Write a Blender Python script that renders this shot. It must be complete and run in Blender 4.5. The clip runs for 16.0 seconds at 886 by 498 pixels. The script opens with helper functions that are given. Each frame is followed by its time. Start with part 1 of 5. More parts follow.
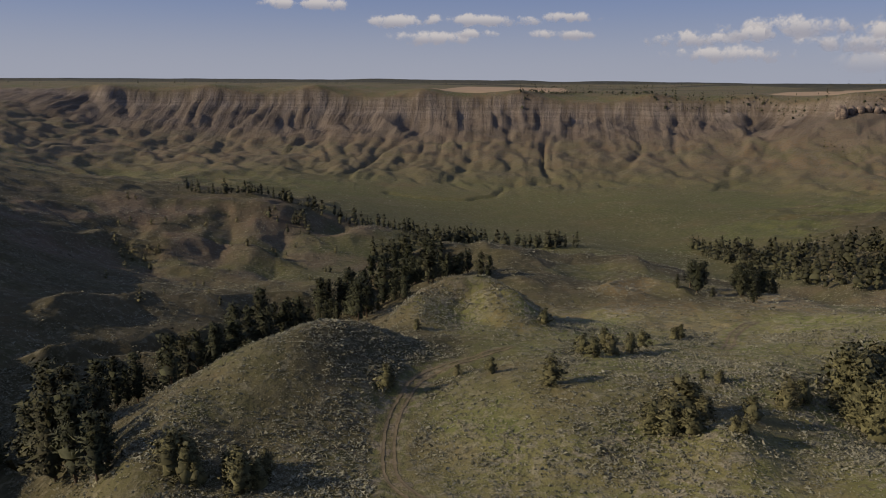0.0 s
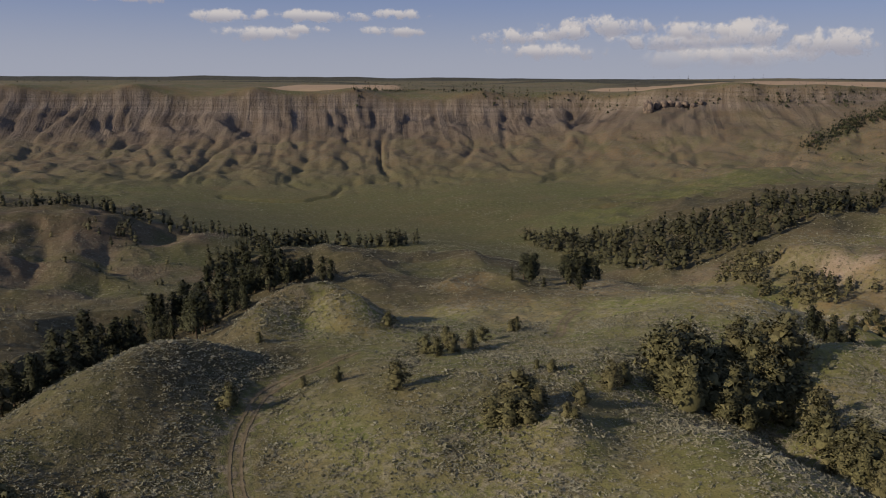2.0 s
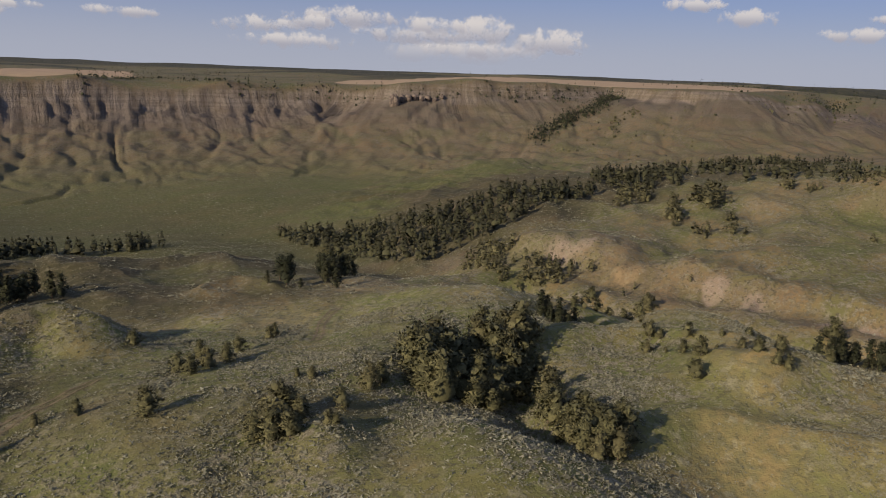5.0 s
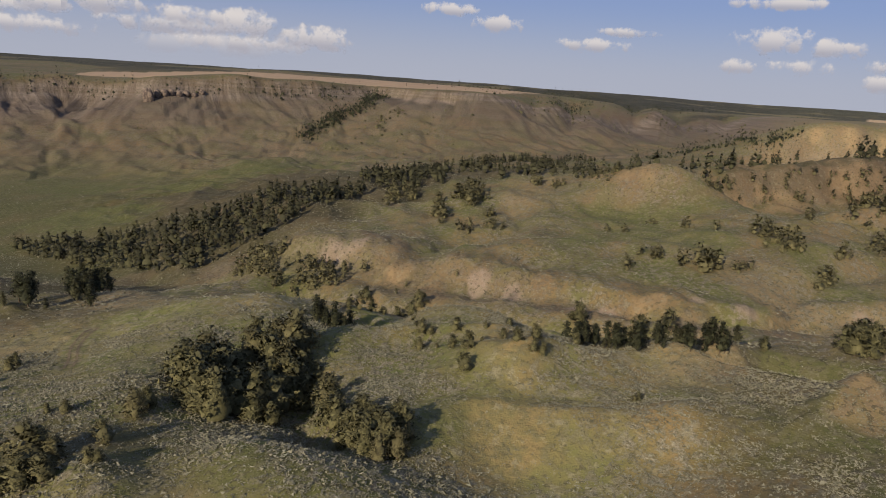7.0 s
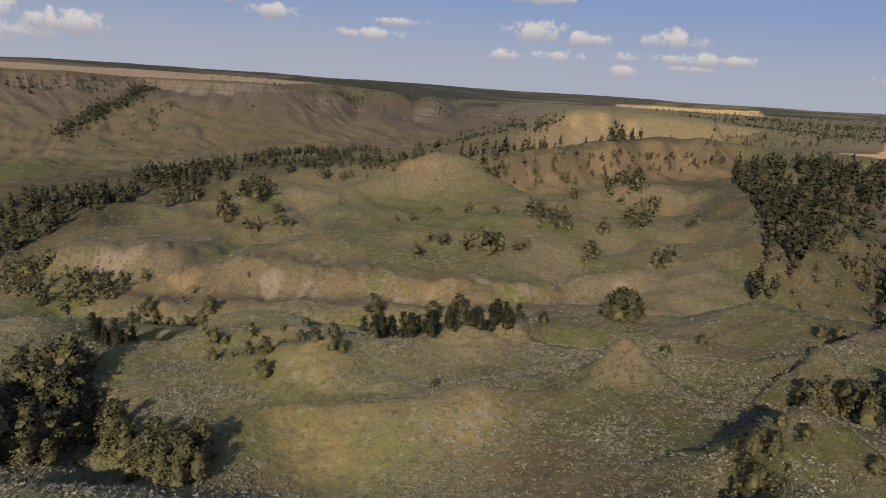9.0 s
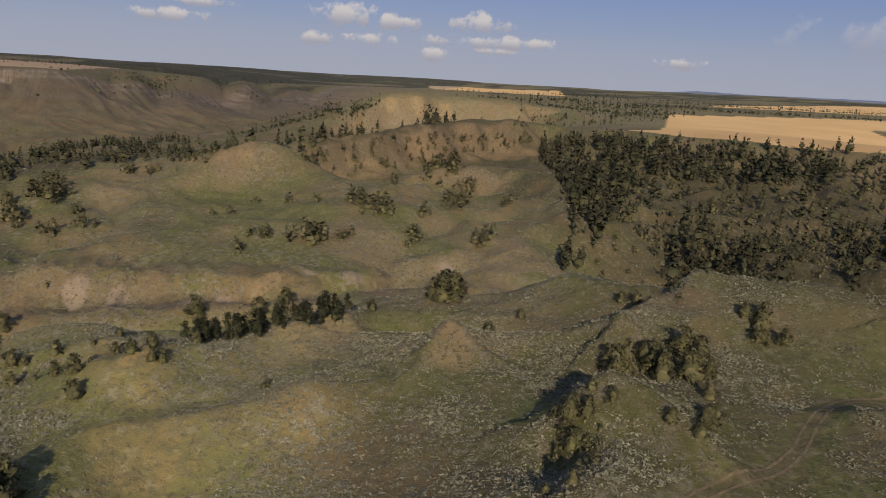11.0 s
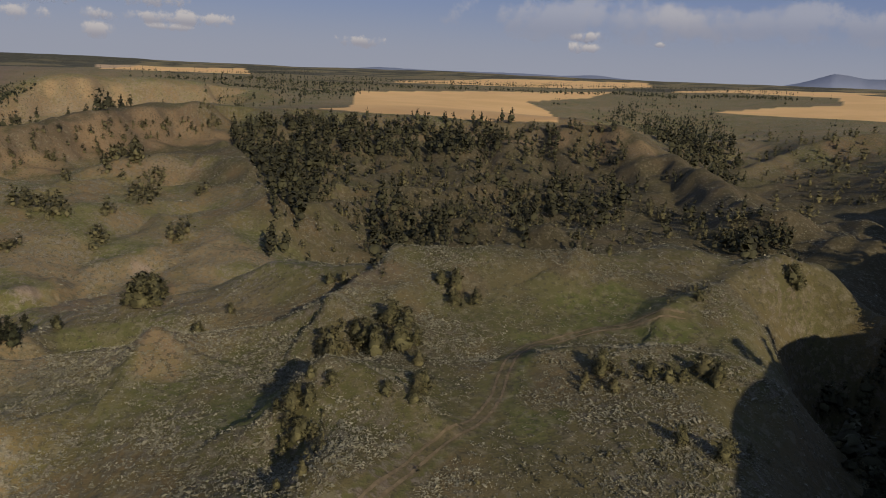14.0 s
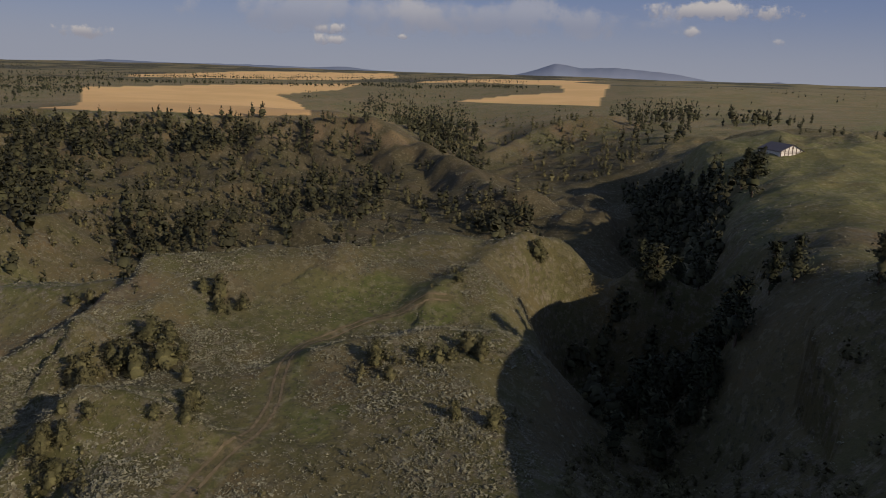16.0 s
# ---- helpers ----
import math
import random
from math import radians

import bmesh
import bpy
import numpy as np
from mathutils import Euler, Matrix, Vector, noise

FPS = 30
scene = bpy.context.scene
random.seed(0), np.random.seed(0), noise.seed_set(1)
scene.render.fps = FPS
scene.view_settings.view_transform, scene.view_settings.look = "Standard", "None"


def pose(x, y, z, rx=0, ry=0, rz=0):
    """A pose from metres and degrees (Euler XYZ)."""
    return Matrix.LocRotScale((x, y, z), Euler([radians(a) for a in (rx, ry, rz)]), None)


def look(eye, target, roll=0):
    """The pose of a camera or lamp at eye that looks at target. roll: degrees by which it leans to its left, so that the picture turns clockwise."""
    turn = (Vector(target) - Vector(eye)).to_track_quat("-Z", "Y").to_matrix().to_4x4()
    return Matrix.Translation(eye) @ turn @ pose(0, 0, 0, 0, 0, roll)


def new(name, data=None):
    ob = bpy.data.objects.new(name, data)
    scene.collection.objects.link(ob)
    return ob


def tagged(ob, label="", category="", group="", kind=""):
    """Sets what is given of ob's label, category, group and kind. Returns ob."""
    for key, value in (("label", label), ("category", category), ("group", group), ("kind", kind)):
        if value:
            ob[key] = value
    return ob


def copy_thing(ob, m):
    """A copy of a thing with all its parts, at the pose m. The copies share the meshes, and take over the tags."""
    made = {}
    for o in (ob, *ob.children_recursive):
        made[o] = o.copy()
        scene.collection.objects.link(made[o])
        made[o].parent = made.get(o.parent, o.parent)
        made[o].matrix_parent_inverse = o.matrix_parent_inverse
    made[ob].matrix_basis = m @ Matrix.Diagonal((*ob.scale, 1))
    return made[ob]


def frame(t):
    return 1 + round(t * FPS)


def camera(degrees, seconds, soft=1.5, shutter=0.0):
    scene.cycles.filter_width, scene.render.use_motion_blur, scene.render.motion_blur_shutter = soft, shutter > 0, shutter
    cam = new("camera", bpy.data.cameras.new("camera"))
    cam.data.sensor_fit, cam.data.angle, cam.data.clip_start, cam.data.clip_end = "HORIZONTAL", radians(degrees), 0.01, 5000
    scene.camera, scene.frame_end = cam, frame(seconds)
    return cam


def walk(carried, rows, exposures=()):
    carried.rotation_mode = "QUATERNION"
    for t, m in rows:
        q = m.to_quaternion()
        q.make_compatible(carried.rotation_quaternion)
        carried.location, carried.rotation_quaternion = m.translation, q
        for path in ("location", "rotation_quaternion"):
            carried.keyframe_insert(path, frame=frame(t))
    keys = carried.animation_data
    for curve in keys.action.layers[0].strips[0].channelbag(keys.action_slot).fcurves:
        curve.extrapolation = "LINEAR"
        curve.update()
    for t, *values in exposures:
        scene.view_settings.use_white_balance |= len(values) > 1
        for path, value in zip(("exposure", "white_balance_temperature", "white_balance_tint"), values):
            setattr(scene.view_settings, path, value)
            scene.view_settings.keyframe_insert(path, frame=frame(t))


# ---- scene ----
cam = camera(63.57, 16.0, soft=0.95)
PATH = [
    (0.0, pose(0.00, -0.00, 100.00, 76.54, -0.49, -0.00)),
    (0.5, pose(0.19, -0.23, 100.55, 76.56, -0.32, -3.15)),
    (1.0, pose(0.36, -0.45, 101.11, 76.52, -0.26, -6.45)),
    (1.5, pose(0.49, -0.66, 101.67, 76.46, -0.23, -9.79)),
    (2.0, pose(0.60, -0.86, 102.24, 76.34, -0.34, -12.92)),
    (2.5, pose(0.68, -1.06, 102.81, 76.18, -0.59, -16.11)),
    (3.0, pose(0.74, -1.25, 103.40, 76.03, -1.13, -19.43)),
    (3.5, pose(0.76, -1.42, 103.98, 75.93, -1.56, -22.65)),
    (4.4, pose(0.78, -1.72, 105.02, 75.86, -1.96, -28.32)),
    (5.1, pose(0.75, -1.92, 105.84, 75.93, -2.07, -33.10)),
    (6.0, pose(0.65, -2.16, 106.88, 76.15, -2.61, -40.69)),
    (6.5, pose(0.58, -2.28, 107.45, 76.30, -3.18, -45.56)),
    (7.0, pose(0.50, -2.39, 108.01, 76.55, -3.78, -50.48)),
    (7.5, pose(0.41, -2.48, 108.56, 76.79, -3.88, -54.88)),
    (8.0, pose(0.31, -2.58, 109.10, 76.91, -3.84, -58.98)),
    (8.5, pose(0.20, -2.65, 109.64, 76.90, -3.74, -63.23)),
    (9.0, pose(0.09, -2.71, 110.16, 76.77, -3.62, -67.49)),
    (9.9, pose(-0.12, -2.81, 111.06, 76.56, -3.48, -74.47)),
    (10.6, pose(-0.28, -2.85, 111.73, 76.39, -3.37, -79.28)),
    (11.5, pose(-0.49, -2.87, 112.52, 76.15, -3.04, -85.34)),
    (12.0, pose(-0.60, -2.87, 112.93, 76.00, -2.74, -88.82)),
    (12.5, pose(-0.70, -2.86, 113.32, 75.84, -2.45, -92.31)),
    (13.0, pose(-0.78, -2.83, 113.69, 75.72, -2.40, -95.99)),
    (13.5, pose(-0.87, -2.80, 114.04, 75.70, -2.61, -100.58)),
    (14.0, pose(-0.93, -2.74, 114.36, 75.80, -2.84, -106.11)),
    (14.5, pose(-0.99, -2.67, 114.65, 75.88, -2.86, -111.23)),
    (15.0, pose(-1.04, -2.60, 114.91, 75.93, -2.67, -115.83)),
    (15.5, pose(-1.07, -2.51, 115.14, 75.99, -2.41, -120.50)),
    (16.0, pose(-1.08, -2.41, 115.34, 76.04, -2.42, -125.52)),
]
walk(cam, PATH, exposures=((0.0, -0.16), (2.5, -0.08), (5.0, 0.05), (7.5, 0.12), (9.0, 0.05), (12.0, -0.17), (14.0, -0.35), (16.0, -0.43)))

# ---- light: low evening sun, blue sky ----
SUN_AZ, SUN_EL = 260.0, 24.0
world = bpy.data.worlds.new("evening_sky")
scene.world = world
world.use_nodes = True
wn = world.node_tree
sky = wn.nodes.new("ShaderNodeTexSky")
sky.sky_type = "NISHITA"
sky.sun_disc = False
sky.sun_elevation, sky.sun_rotation = radians(SUN_EL), radians(SUN_AZ)
sky.air_density, sky.dust_density, sky.ozone_density = 1.0, 0.7, 2.5
wn.nodes["Background"].inputs["Strength"].default_value = 0.050
tint = wn.nodes.new("ShaderNodeMix")
tint.data_type, tint.blend_type = "RGBA", "MULTIPLY"
tint.inputs[0].default_value, tint.inputs[7].default_value = 1.0, (0.86, 0.92, 1.3, 1.0)
wn.links.new(sky.outputs[0], tint.inputs[6])
haze = wn.nodes.new("ShaderNodeMix")
haze.data_type = "RGBA"
haze.inputs[0].default_value, haze.inputs[7].default_value = 0.64, (4.9, 6.2, 10.4, 1.0)
wn.links.new(tint.outputs[2], haze.inputs[6])
wn.links.new(haze.outputs[2], wn.nodes["Background"].inputs["Color"])

sun_data = bpy.data.lights.new("sun", "SUN")
sun_data.energy, sun_data.angle, sun_data.color = 4.95, radians(0.53), (1.0, 0.84, 0.66)
sun = new("sun", sun_data)
a, e = radians(SUN_AZ), radians(SUN_EL)
sun.matrix_world = look((0, 0, 900), (-900 * math.sin(a) * math.cos(e), -900 * math.cos(a) * math.cos(e), 900 - 900 * math.sin(e)))


# ---- the shape of the land ----
# Crests, rims, brows, feet and floors of the landforms; the ground is one smooth surface laid through them, then worn by noise.
# Most points lie along view rays at guessed distances, to fit the camera's view.
LAND = []


def land(name, *line):
    LAND.extend(line)


land("north rim", (-417, 909, 86), (-292, 914, 86), (-161, 916, 86), (-24, 900, 83), (99, 895, 82), (249, 874, 80), (368, 853, 81), (428, 768, 84), (518, 734, 91))
land("north rim east", (508, 741, 91), (605, 706, 91), (699, 692, 89), (715, 608, 89), (752, 545, 90), (867, 496, 83), (1056, 453, 78), (1332, 427, 68))
land("foot of north wall", (-392, 843, 51), (-275, 846, 41), (-155, 866, 45), (-24, 865, 52), (109, 861, 57), (240, 837, 52), (362, 806, 54), (447, 716, 62))
land("foot of east wall", (486, 708, 61), (561, 625, 52), (665, 529, 63), (763, 474, 62), (949, 446, 49), (1182, 403, 45))
land("toe of north debris", (-296, 623, 13), (-219, 664, 18), (-148, 674, 15), (-40, 659, 8), (49, 618, 1), (121, 627, 3), (206, 615, 7), (275, 598, 8), (349, 547, 21), (395, 503, 33))
land("toe of east debris", (428, 578, 20), (475, 512, 22), (572, 452, 28), (696, 392, 33), (820, 368, 36), (988, 351, 38))
land("valley floor", (-155, 600, 13), (-37, 599, 2), (25, 519, -2), (160, 546, 5), (122, 484, -1), (121, 433, 0), (265, 525, 10))
land("valley floor east", (252, 498, 14), (333, 523, 18), (417, 484, 22), (483, 447, 29), (584, 418, 33), (738, 378, 33))
land("north plateau", (-446, 972, 87), (-313, 981, 87), (-173, 985, 88), (-26, 970, 84), (107, 964, 83), (269, 942, 81), (396, 917, 81), (467, 838, 85), (564, 800, 92))
land("north plateau east", (554, 808, 93), (656, 767, 93), (752, 746, 91), (768, 653, 92), (808, 587, 92), (936, 537, 86), (1138, 490, 80))
land("north fields", (-533, 1164, 86), (-216, 1231, 88), (61, 1249, 85), (342, 1202, 82), (607, 1092, 84), (754, 996, 96))
land("behind the knolls", (0, 206, 34), (16, 212, 33), (-24, 165, 33), (28, 190, 36), (21, 330, 17), (60, 329, 16), (90, 329, 15))
land("behind the sage ridge", (225, -62, 42), (223, -102, 39), (211, -142, 41), (191, -168, 45), (165, -183, 50))
land("dark hill crest", (-206, 433, 33), (-176, 435, 31), (-145, 436, 29), (-111, 426, 28), (-78, 418, 20), (-52, 412, 14))
land("dark hill face", (-174, 360, 24), (-144, 362, 20), (-110, 363, 16), (-74, 362, 12))
land("dark hill foot", (-145, 296, 21), (-94, 306, 14), (-52, 310, 11))
land("west sage hills", (-109, 258, 22), (-80, 231, 25), (-89, 195, 30), (-62, 226, 21), (-51, 244, 18), (-103, 216, 28))
land("west draw", (-69, 133, 33), (-63, 144, 31), (-55, 155, 32), (-51, 174, 29), (-44, 210, 23), (-76, 163, 29), (-45, 230, 17))
land("west draw mouth", (-7, 270, 17), (-4, 320, 10), (11, 365, 5), (45, 385, 5), (-59, 415, 9))
land("first knoll crest", (-44, 90, 46), (-46, 98, 46), (-45, 106, 47), (-43, 115, 48), (-38, 123, 50), (-31, 130, 51), (-25, 137, 52))
land("first knoll back", (-14, 139, 50), (-8, 146, 46))
land("first knoll face", (-27, 109, 48), (-19, 123, 50), (-31, 93, 45), (-15, 119, 48), (-14, 131, 49), (-18, 90, 45), (-17, 108, 46))
land("second knoll crest", (-8, 178, 42), (-2, 182, 44), (5, 185, 46), (14, 186, 44), (22, 181, 41))
land("second knoll foot", (-1, 146, 45), (9, 152, 45), (19, 149, 45), (12, 138, 46))
land("third knoll crest", (-9, 290, 30), (3, 296, 32), (26, 301, 30), (50, 297, 27), (76, 289, 28))
land("third knoll front", (12, 252, 31), (-6, 240, 32), (56, 261, 28), (75, 250, 31), (30, 233, 34))
land("third knoll back", (78, 402, 6), (107, 384, 6))
land("flats behind the track", (36, 183, 37), (59, 195, 37), (73, 212, 35), (81, 209, 35), (105, 227, 32), (100, 188, 39), (77, 158, 42), (85, 144, 47), (53, 131, 47), (61, 111, 51), (44, 141, 45), (115, 169, 43), (117, 149, 48))
land("track hill", (-4, 127, 45), (-7, 115, 45), (-8, 100, 44), (-6, 89, 45), (5, 115, 47), (16, 123, 49), (21, 92, 49), (20, 83, 48), (3, 87, 46), (41, 87, 54), (30, 109, 51), (36, 97, 51))
land("spur end", (33, 91, 50), (45, 85, 51), (57, 80, 54), (59, 72, 55), (58, 63, 56), (41, 72, 52))
land("clump slope", (81, 85, 48), (72, 78, 47), (75, 97, 45), (74, 69, 50), (58, 100, 49), (75, 108, 46), (90, 104, 46), (111, 112, 47))
land("creek", (145, 393, 3), (148, 333, 6), (152, 277, 15), (155, 229, 24), (156, 197, 30), (161, 174, 33))
land("creek upstream", (149, 214, 30), (153, 184, 31), (161, 157, 32), (168, 128, 34), (179, 104, 37), (185, 77, 39), (196, 56, 42))
land("near bank", (139, 137, 40), (147, 118, 45), (150, 100, 49))
land("near bank east", (137, 131, 35), (154, 117, 38), (164, 86, 40), (168, 62, 44), (188, 46, 46))
land("wood hill crest", (177, 402, 10), (208, 386, 16), (235, 362, 26), (255, 335, 36), (268, 302, 41), (303, 297, 45), (326, 280, 47))
land("wood hill slope", (169, 344, 11), (184, 308, 20), (188, 264, 29), (193, 229, 36), (220, 265, 38))
land("ochre brow", (187, 221, 42), (192, 198, 42), (195, 174, 41), (207, 146, 41), (215, 126, 41), (222, 96, 41), (227, 77, 42), (238, 62, 41), (257, 48, 41), (282, 28, 42))
land("bench", (230, 178, 42), (260, 141, 44), (257, 90, 44), (311, 111, 48), (308, 168, 46), (264, 205, 43), (286, 55, 47), (351, 23, 49), (338, 68, 54), (347, 157, 49), (382, 108, 55), (425, 46, 59), (246, 240, 40))
land("dome", (365, 168, 65), (375, 165, 69), (383, 154, 72), (383, 140, 70), (376, 127, 64), (352, 164, 57), (357, 142, 57), (366, 122, 58), (395, 160, 68), (392, 135, 64), (372, 186, 58))
land("ridge west of dome", (343, 205, 54), (374, 249, 54), (358, 272, 49), (312, 287, 43), (295, 298, 42))
land("woods behind the ridge", (378, 371, 34), (411, 350, 35), (511, 313, 42), (634, 295, 45), (686, 214, 57))
land("second mesa", (716, 176, 72), (741, 161, 85), (750, 141, 87), (758, 126, 88), (781, 108, 86), (796, 67, 87), (818, 30, 85))
land("second mesa foot", (720, 156, 68), (728, 137, 70), (736, 122, 71), (759, 105, 69), (774, 65, 70), (796, 29, 68))
land("second mesa top", (800, 174, 85), (809, 152, 87), (817, 136, 88), (840, 116, 86), (856, 72, 87), (878, 32, 85))
land("canyon below the mesa", (690, 190, 58), (668, 150, 56), (690, 90, 57), (700, 50, 62))
land("cap rim", (429, 143, 63), (450, 128, 66), (474, 110, 69), (496, 93, 72), (519, 76, 74), (541, 62, 76), (562, 46, 77), (582, 29, 78), (597, 14, 77))
land("cap apron", (407, 116, 47), (430, 100, 50), (452, 85, 53), (474, 69, 55), (496, 57, 57), (517, 42, 58), (537, 27, 59), (552, 13, 58))
land("cap top", (457, 152, 63), (479, 136, 66), (503, 117, 69), (525, 99, 72), (549, 80, 74), (571, 65, 76), (592, 48, 77), (612, 30, 78), (627, 15, 77))
land("behind the cap", (510, 170, 43), (532, 151, 46), (557, 129, 49), (580, 109, 52), (603, 88, 54), (625, 72, 56))
land("bench east edge", (449, 1, 57), (399, -14, 52), (356, -23, 49), (318, -22, 46), (274, -13, 42), (399, 29, 48), (445, 68, 50))
land("east draw", (559, -19, 59), (498, -30, 48), (397, -44, 36), (298, -30, 34), (274, -18, 38))
land("creek head", (202, 62, 41), (226, 29, 40), (252, 0, 39))
land("near bank head", (173, 46, 50), (188, 26, 50), (190, 8, 51), (207, -8, 53))
land("ochre peak", (157, 14, 53), (151, 18, 53), (158, 8, 53), (135, 12, 55))
land("peak surrounds", (154, 34, 49), (171, 30, 46), (164, 1, 52), (181, -12, 53), (153, 60, 46), (139, 72, 50))
land("near plain", (109, 10, 55), (89, 8, 55), (124, 49, 51), (96, 47, 48), (110, 64, 50), (107, 31, 50), (117, 71, 54), (125, 38, 53))
land("near plain west", (112, 83, 49), (119, 59, 51), (92, 67, 49), (98, 47, 49), (113, 100, 45), (125, 44, 51), (85, 50, 47), (86, 82, 50), (143, 59, 48))
land("hollow", (105, -11, 60), (88, -10, 61), (118, -13, 59), (111, -5, 57), (83, -3, 60))
land("sage ridge crest", (205, -14, 56), (203, -33, 56), (185, -50, 61), (181, -64, 63), (186, -73, 63), (182, -98, 60), (183, -118, 64), (179, -128, 67), (166, -138, 66), (150, -143, 65), (146, -155, 69), (132, -155, 67), (122, -155, 66))
land("sage ridge front", (148, -22, 58), (177, -41, 60), (162, -58, 63), (152, -42, 59), (146, -52, 60), (145, -79, 63), (127, -87, 63), (140, -117, 64), (122, -113, 64), (133, -27, 59), (139, -62, 61))
land("near ridge", (116, -77, 62), (114, -88, 62), (109, -94, 62), (99, -98, 62), (123, -68, 60))
land("near slope", (97, -65, 62), (85, -75, 62), (117, -53, 60), (99, -43, 60), (90, -33, 61), (83, -23, 61), (77, -53, 60), (67, -64, 60), (110, -18, 62), (95, -19, 62), (86, -11, 64), (97, -57, 61))
land("ravine behind the sage ridge", (289, -50, 27), (261, -102, 26), (239, -152, 29), (225, -198, 32))
land("wooded slope", (492, -133, 46), (461, -243, 47), (494, -73, 44), (415, -112, 38), (381, -202, 37), (352, -94, 34), (321, -140, 35), (317, -40, 37), (269, -155, 39), (267, -220, 42), (338, -234, 40))
land("field rim", (633, -88, 73), (598, -163, 73), (560, -243, 74), (558, -293, 78))
land("wooded slope top", (571, -96, 59), (545, -168, 59), (525, -236, 62))
land("spur", (529, -305, 73), (487, -306, 68), (435, -305, 58), (386, -304, 51), (338, -299, 45))
land("creek bed", (285, -296, 46), (270, -240, 46), (280, -328, 48), (218, -250, 50))
land("right ravine", (661, -452, 54), (498, -404, 46), (363, -346, 44), (308, -370, 55))
land("right slope", (495, -467, 69), (556, -563, 78), (537, -622, 79), (672, -539, 69), (390, -431, 62), (361, -482, 74))
land("dark ravine floor", (108, -120, 46), (121, -151, 44), (142, -179, 46), (168, -213, 48), (204, -268, 50), (108, -159, 39), (256, -348, 54))
land("ravine west bank", (71, -96, 53), (58, -108, 63), (49, -106, 74), (55, -86, 58), (40, -92, 68), (35, -98, 77), (29, -86, 73))
land("shaded knob", (119, -181, 73), (100, -175, 72), (113, -162, 69), (83, -145, 71))
land("barn plateau edge", (241, -346, 80), (181, -290, 79), (145, -242, 76), (122, -203, 73), (89, -170, 77), (48, -113, 83), (40, -109, 85))
land("barn plateau", (167, -310, 87), (100, -225, 83), (145, -342, 91), (129, -284, 86), (90, -186, 81), (60, -150, 84), (60, -140, 83))
land("land behind the barn", (276, -443, 78), (252, -503, 84), (205, -480, 87), (459, -777, 92), (297, -636, 89))
land("fields", (1029, -209, 71), (964, -417, 78), (899, -719, 85), (605, -668, 85), (1003, -1117, 103), (625, -907, 105))
land("spur flanks", (500, -337, 57), (452, -338, 47), (404, -332, 40), (535, -351, 61), (470, -283, 60), (425, -282, 51))
land("draw head", (-74, 104, 29), (-60, 90, 32), (-86, 94, 31), (-95, 110, 30), (-56, 77, 34), (-50, 64, 38), (-72, 70, 34))
land("home hill", (0, 0, 55), (-30, 50, 46), (-36, 78, 45), (47, 34, 53), (55, -11, 55), (43, -43, 59), (23, -42, 62))
# out of view; heights set so that its shade covers the ravine
land("hill behind", (9, -88, 92), (-22, -67, 90), (12, -112, 103), (-20, -100, 104), (-70, -60, 86), (-41, -141, 94), (-6, -142, 83), (-51, -191, 98), (-120, -20, 88), (-160, -120, 96))
# unseen high ground, added so that its shade darkens the western hills
land("unseen shading mesa", (-135, 30, 72), (-155, 110, 68), (-172, 165, 67), (-192, 220, 68), (-244, 300, 63), (-319, 400, 57), (-399, 541, 51), (-479, 761, 61), (-300, 100, 98), (-400, 300, 100))
land("barn plateau west", (44, -163, 76), (19, -217, 73), (51, -237, 74), (85, -287, 81), (112, -327, 86), (140, -357, 89), (185, -327, 87), (29, -302, 76))
land("far back", (-1, -402, 89), (-400, -300, 100), (250, -422, 88), (-700, 300, 97), (-800, -700, 95), (-1, -1002, 94), (-900, 1000, 95))
land("far country", (-2026, 3449, 78), (-1190, 4028, 78), (-113, 4198, 89), (1370, 3757, 77), (1236, 3592, 83), (2514, 2576, 97), (1694, 2475, 87), (2027, 1626, 83), (2300, 1208, 63), (2866, 881, 52), (2365, 1300, 92), (2718, 1007, 69), (3751, 605, 71), (4154, -615, 74), (3711, -1968, 89), (4052, -1102, 95), (3386, -2486, 107), (2274, -3533, 118), (1678, -3853, 130))
land("plateau", (-792, 1504, 84), (-173, 1691, 86), (464, 1635, 82), (553, 1606, 91), (972, 1140, 93), (993, 1253, 101), (1239, 844, 91), (1534, 732, 75), (1385, 200, 83), (1296, -95, 79), (1837, -791, 77), (1640, -447, 80), (1305, -1517, 105))
LAND = np.array(LAND, float)
SOFT = 9.0


def hashed(i, j, seed):
    n = (i.astype(np.int64) * 374761393 + j.astype(np.int64) * 668265263 + seed * 974634777) & 0xFFFFFFFF
    n = ((n ^ (n >> 13)) * 1274126177) & 0xFFFFFFFF
    return ((n ^ (n >> 16)) & 0xFFFF) / 65535.0


def grain(x, y, seed=0):
    """Gradient noise, about -1 to 1."""
    i, j = np.floor(x), np.floor(y)
    u, v = x - i, y - j
    total = 0.0
    for a in (0, 1):
        for b in (0, 1):
            way = hashed(i + a, j + b, seed) * 2 * np.pi
            dot = np.cos(way) * (u - a) + np.sin(way) * (v - b)
            wu, wv = (u if a else 1 - u), (v if b else 1 - v)
            total = total + dot * wu**3 * (wu * (wu * 6 - 15) + 10) * wv**3 * (wv * (wv * 6 - 15) + 10)
    return total * 1.5


def cloudy(x, y, seed=0, octaves=4):
    return sum(grain(x * 2**k, y * 2**k, seed + k) / 2**k for k in range(octaves))


def ridged(x, y, seed=0, octaves=3):
    """Sharp crests at 1, wide hollows towards 0."""
    return sum((1 - np.abs(grain(x * 2**k, y * 2**k, seed + k))) ** 2 / 2**k for k in range(octaves)) / 1.75


def between(v, a, b):
    t = np.clip((v - a) / (b - a), 0, 1)
    return t * t * (3 - 2 * t)


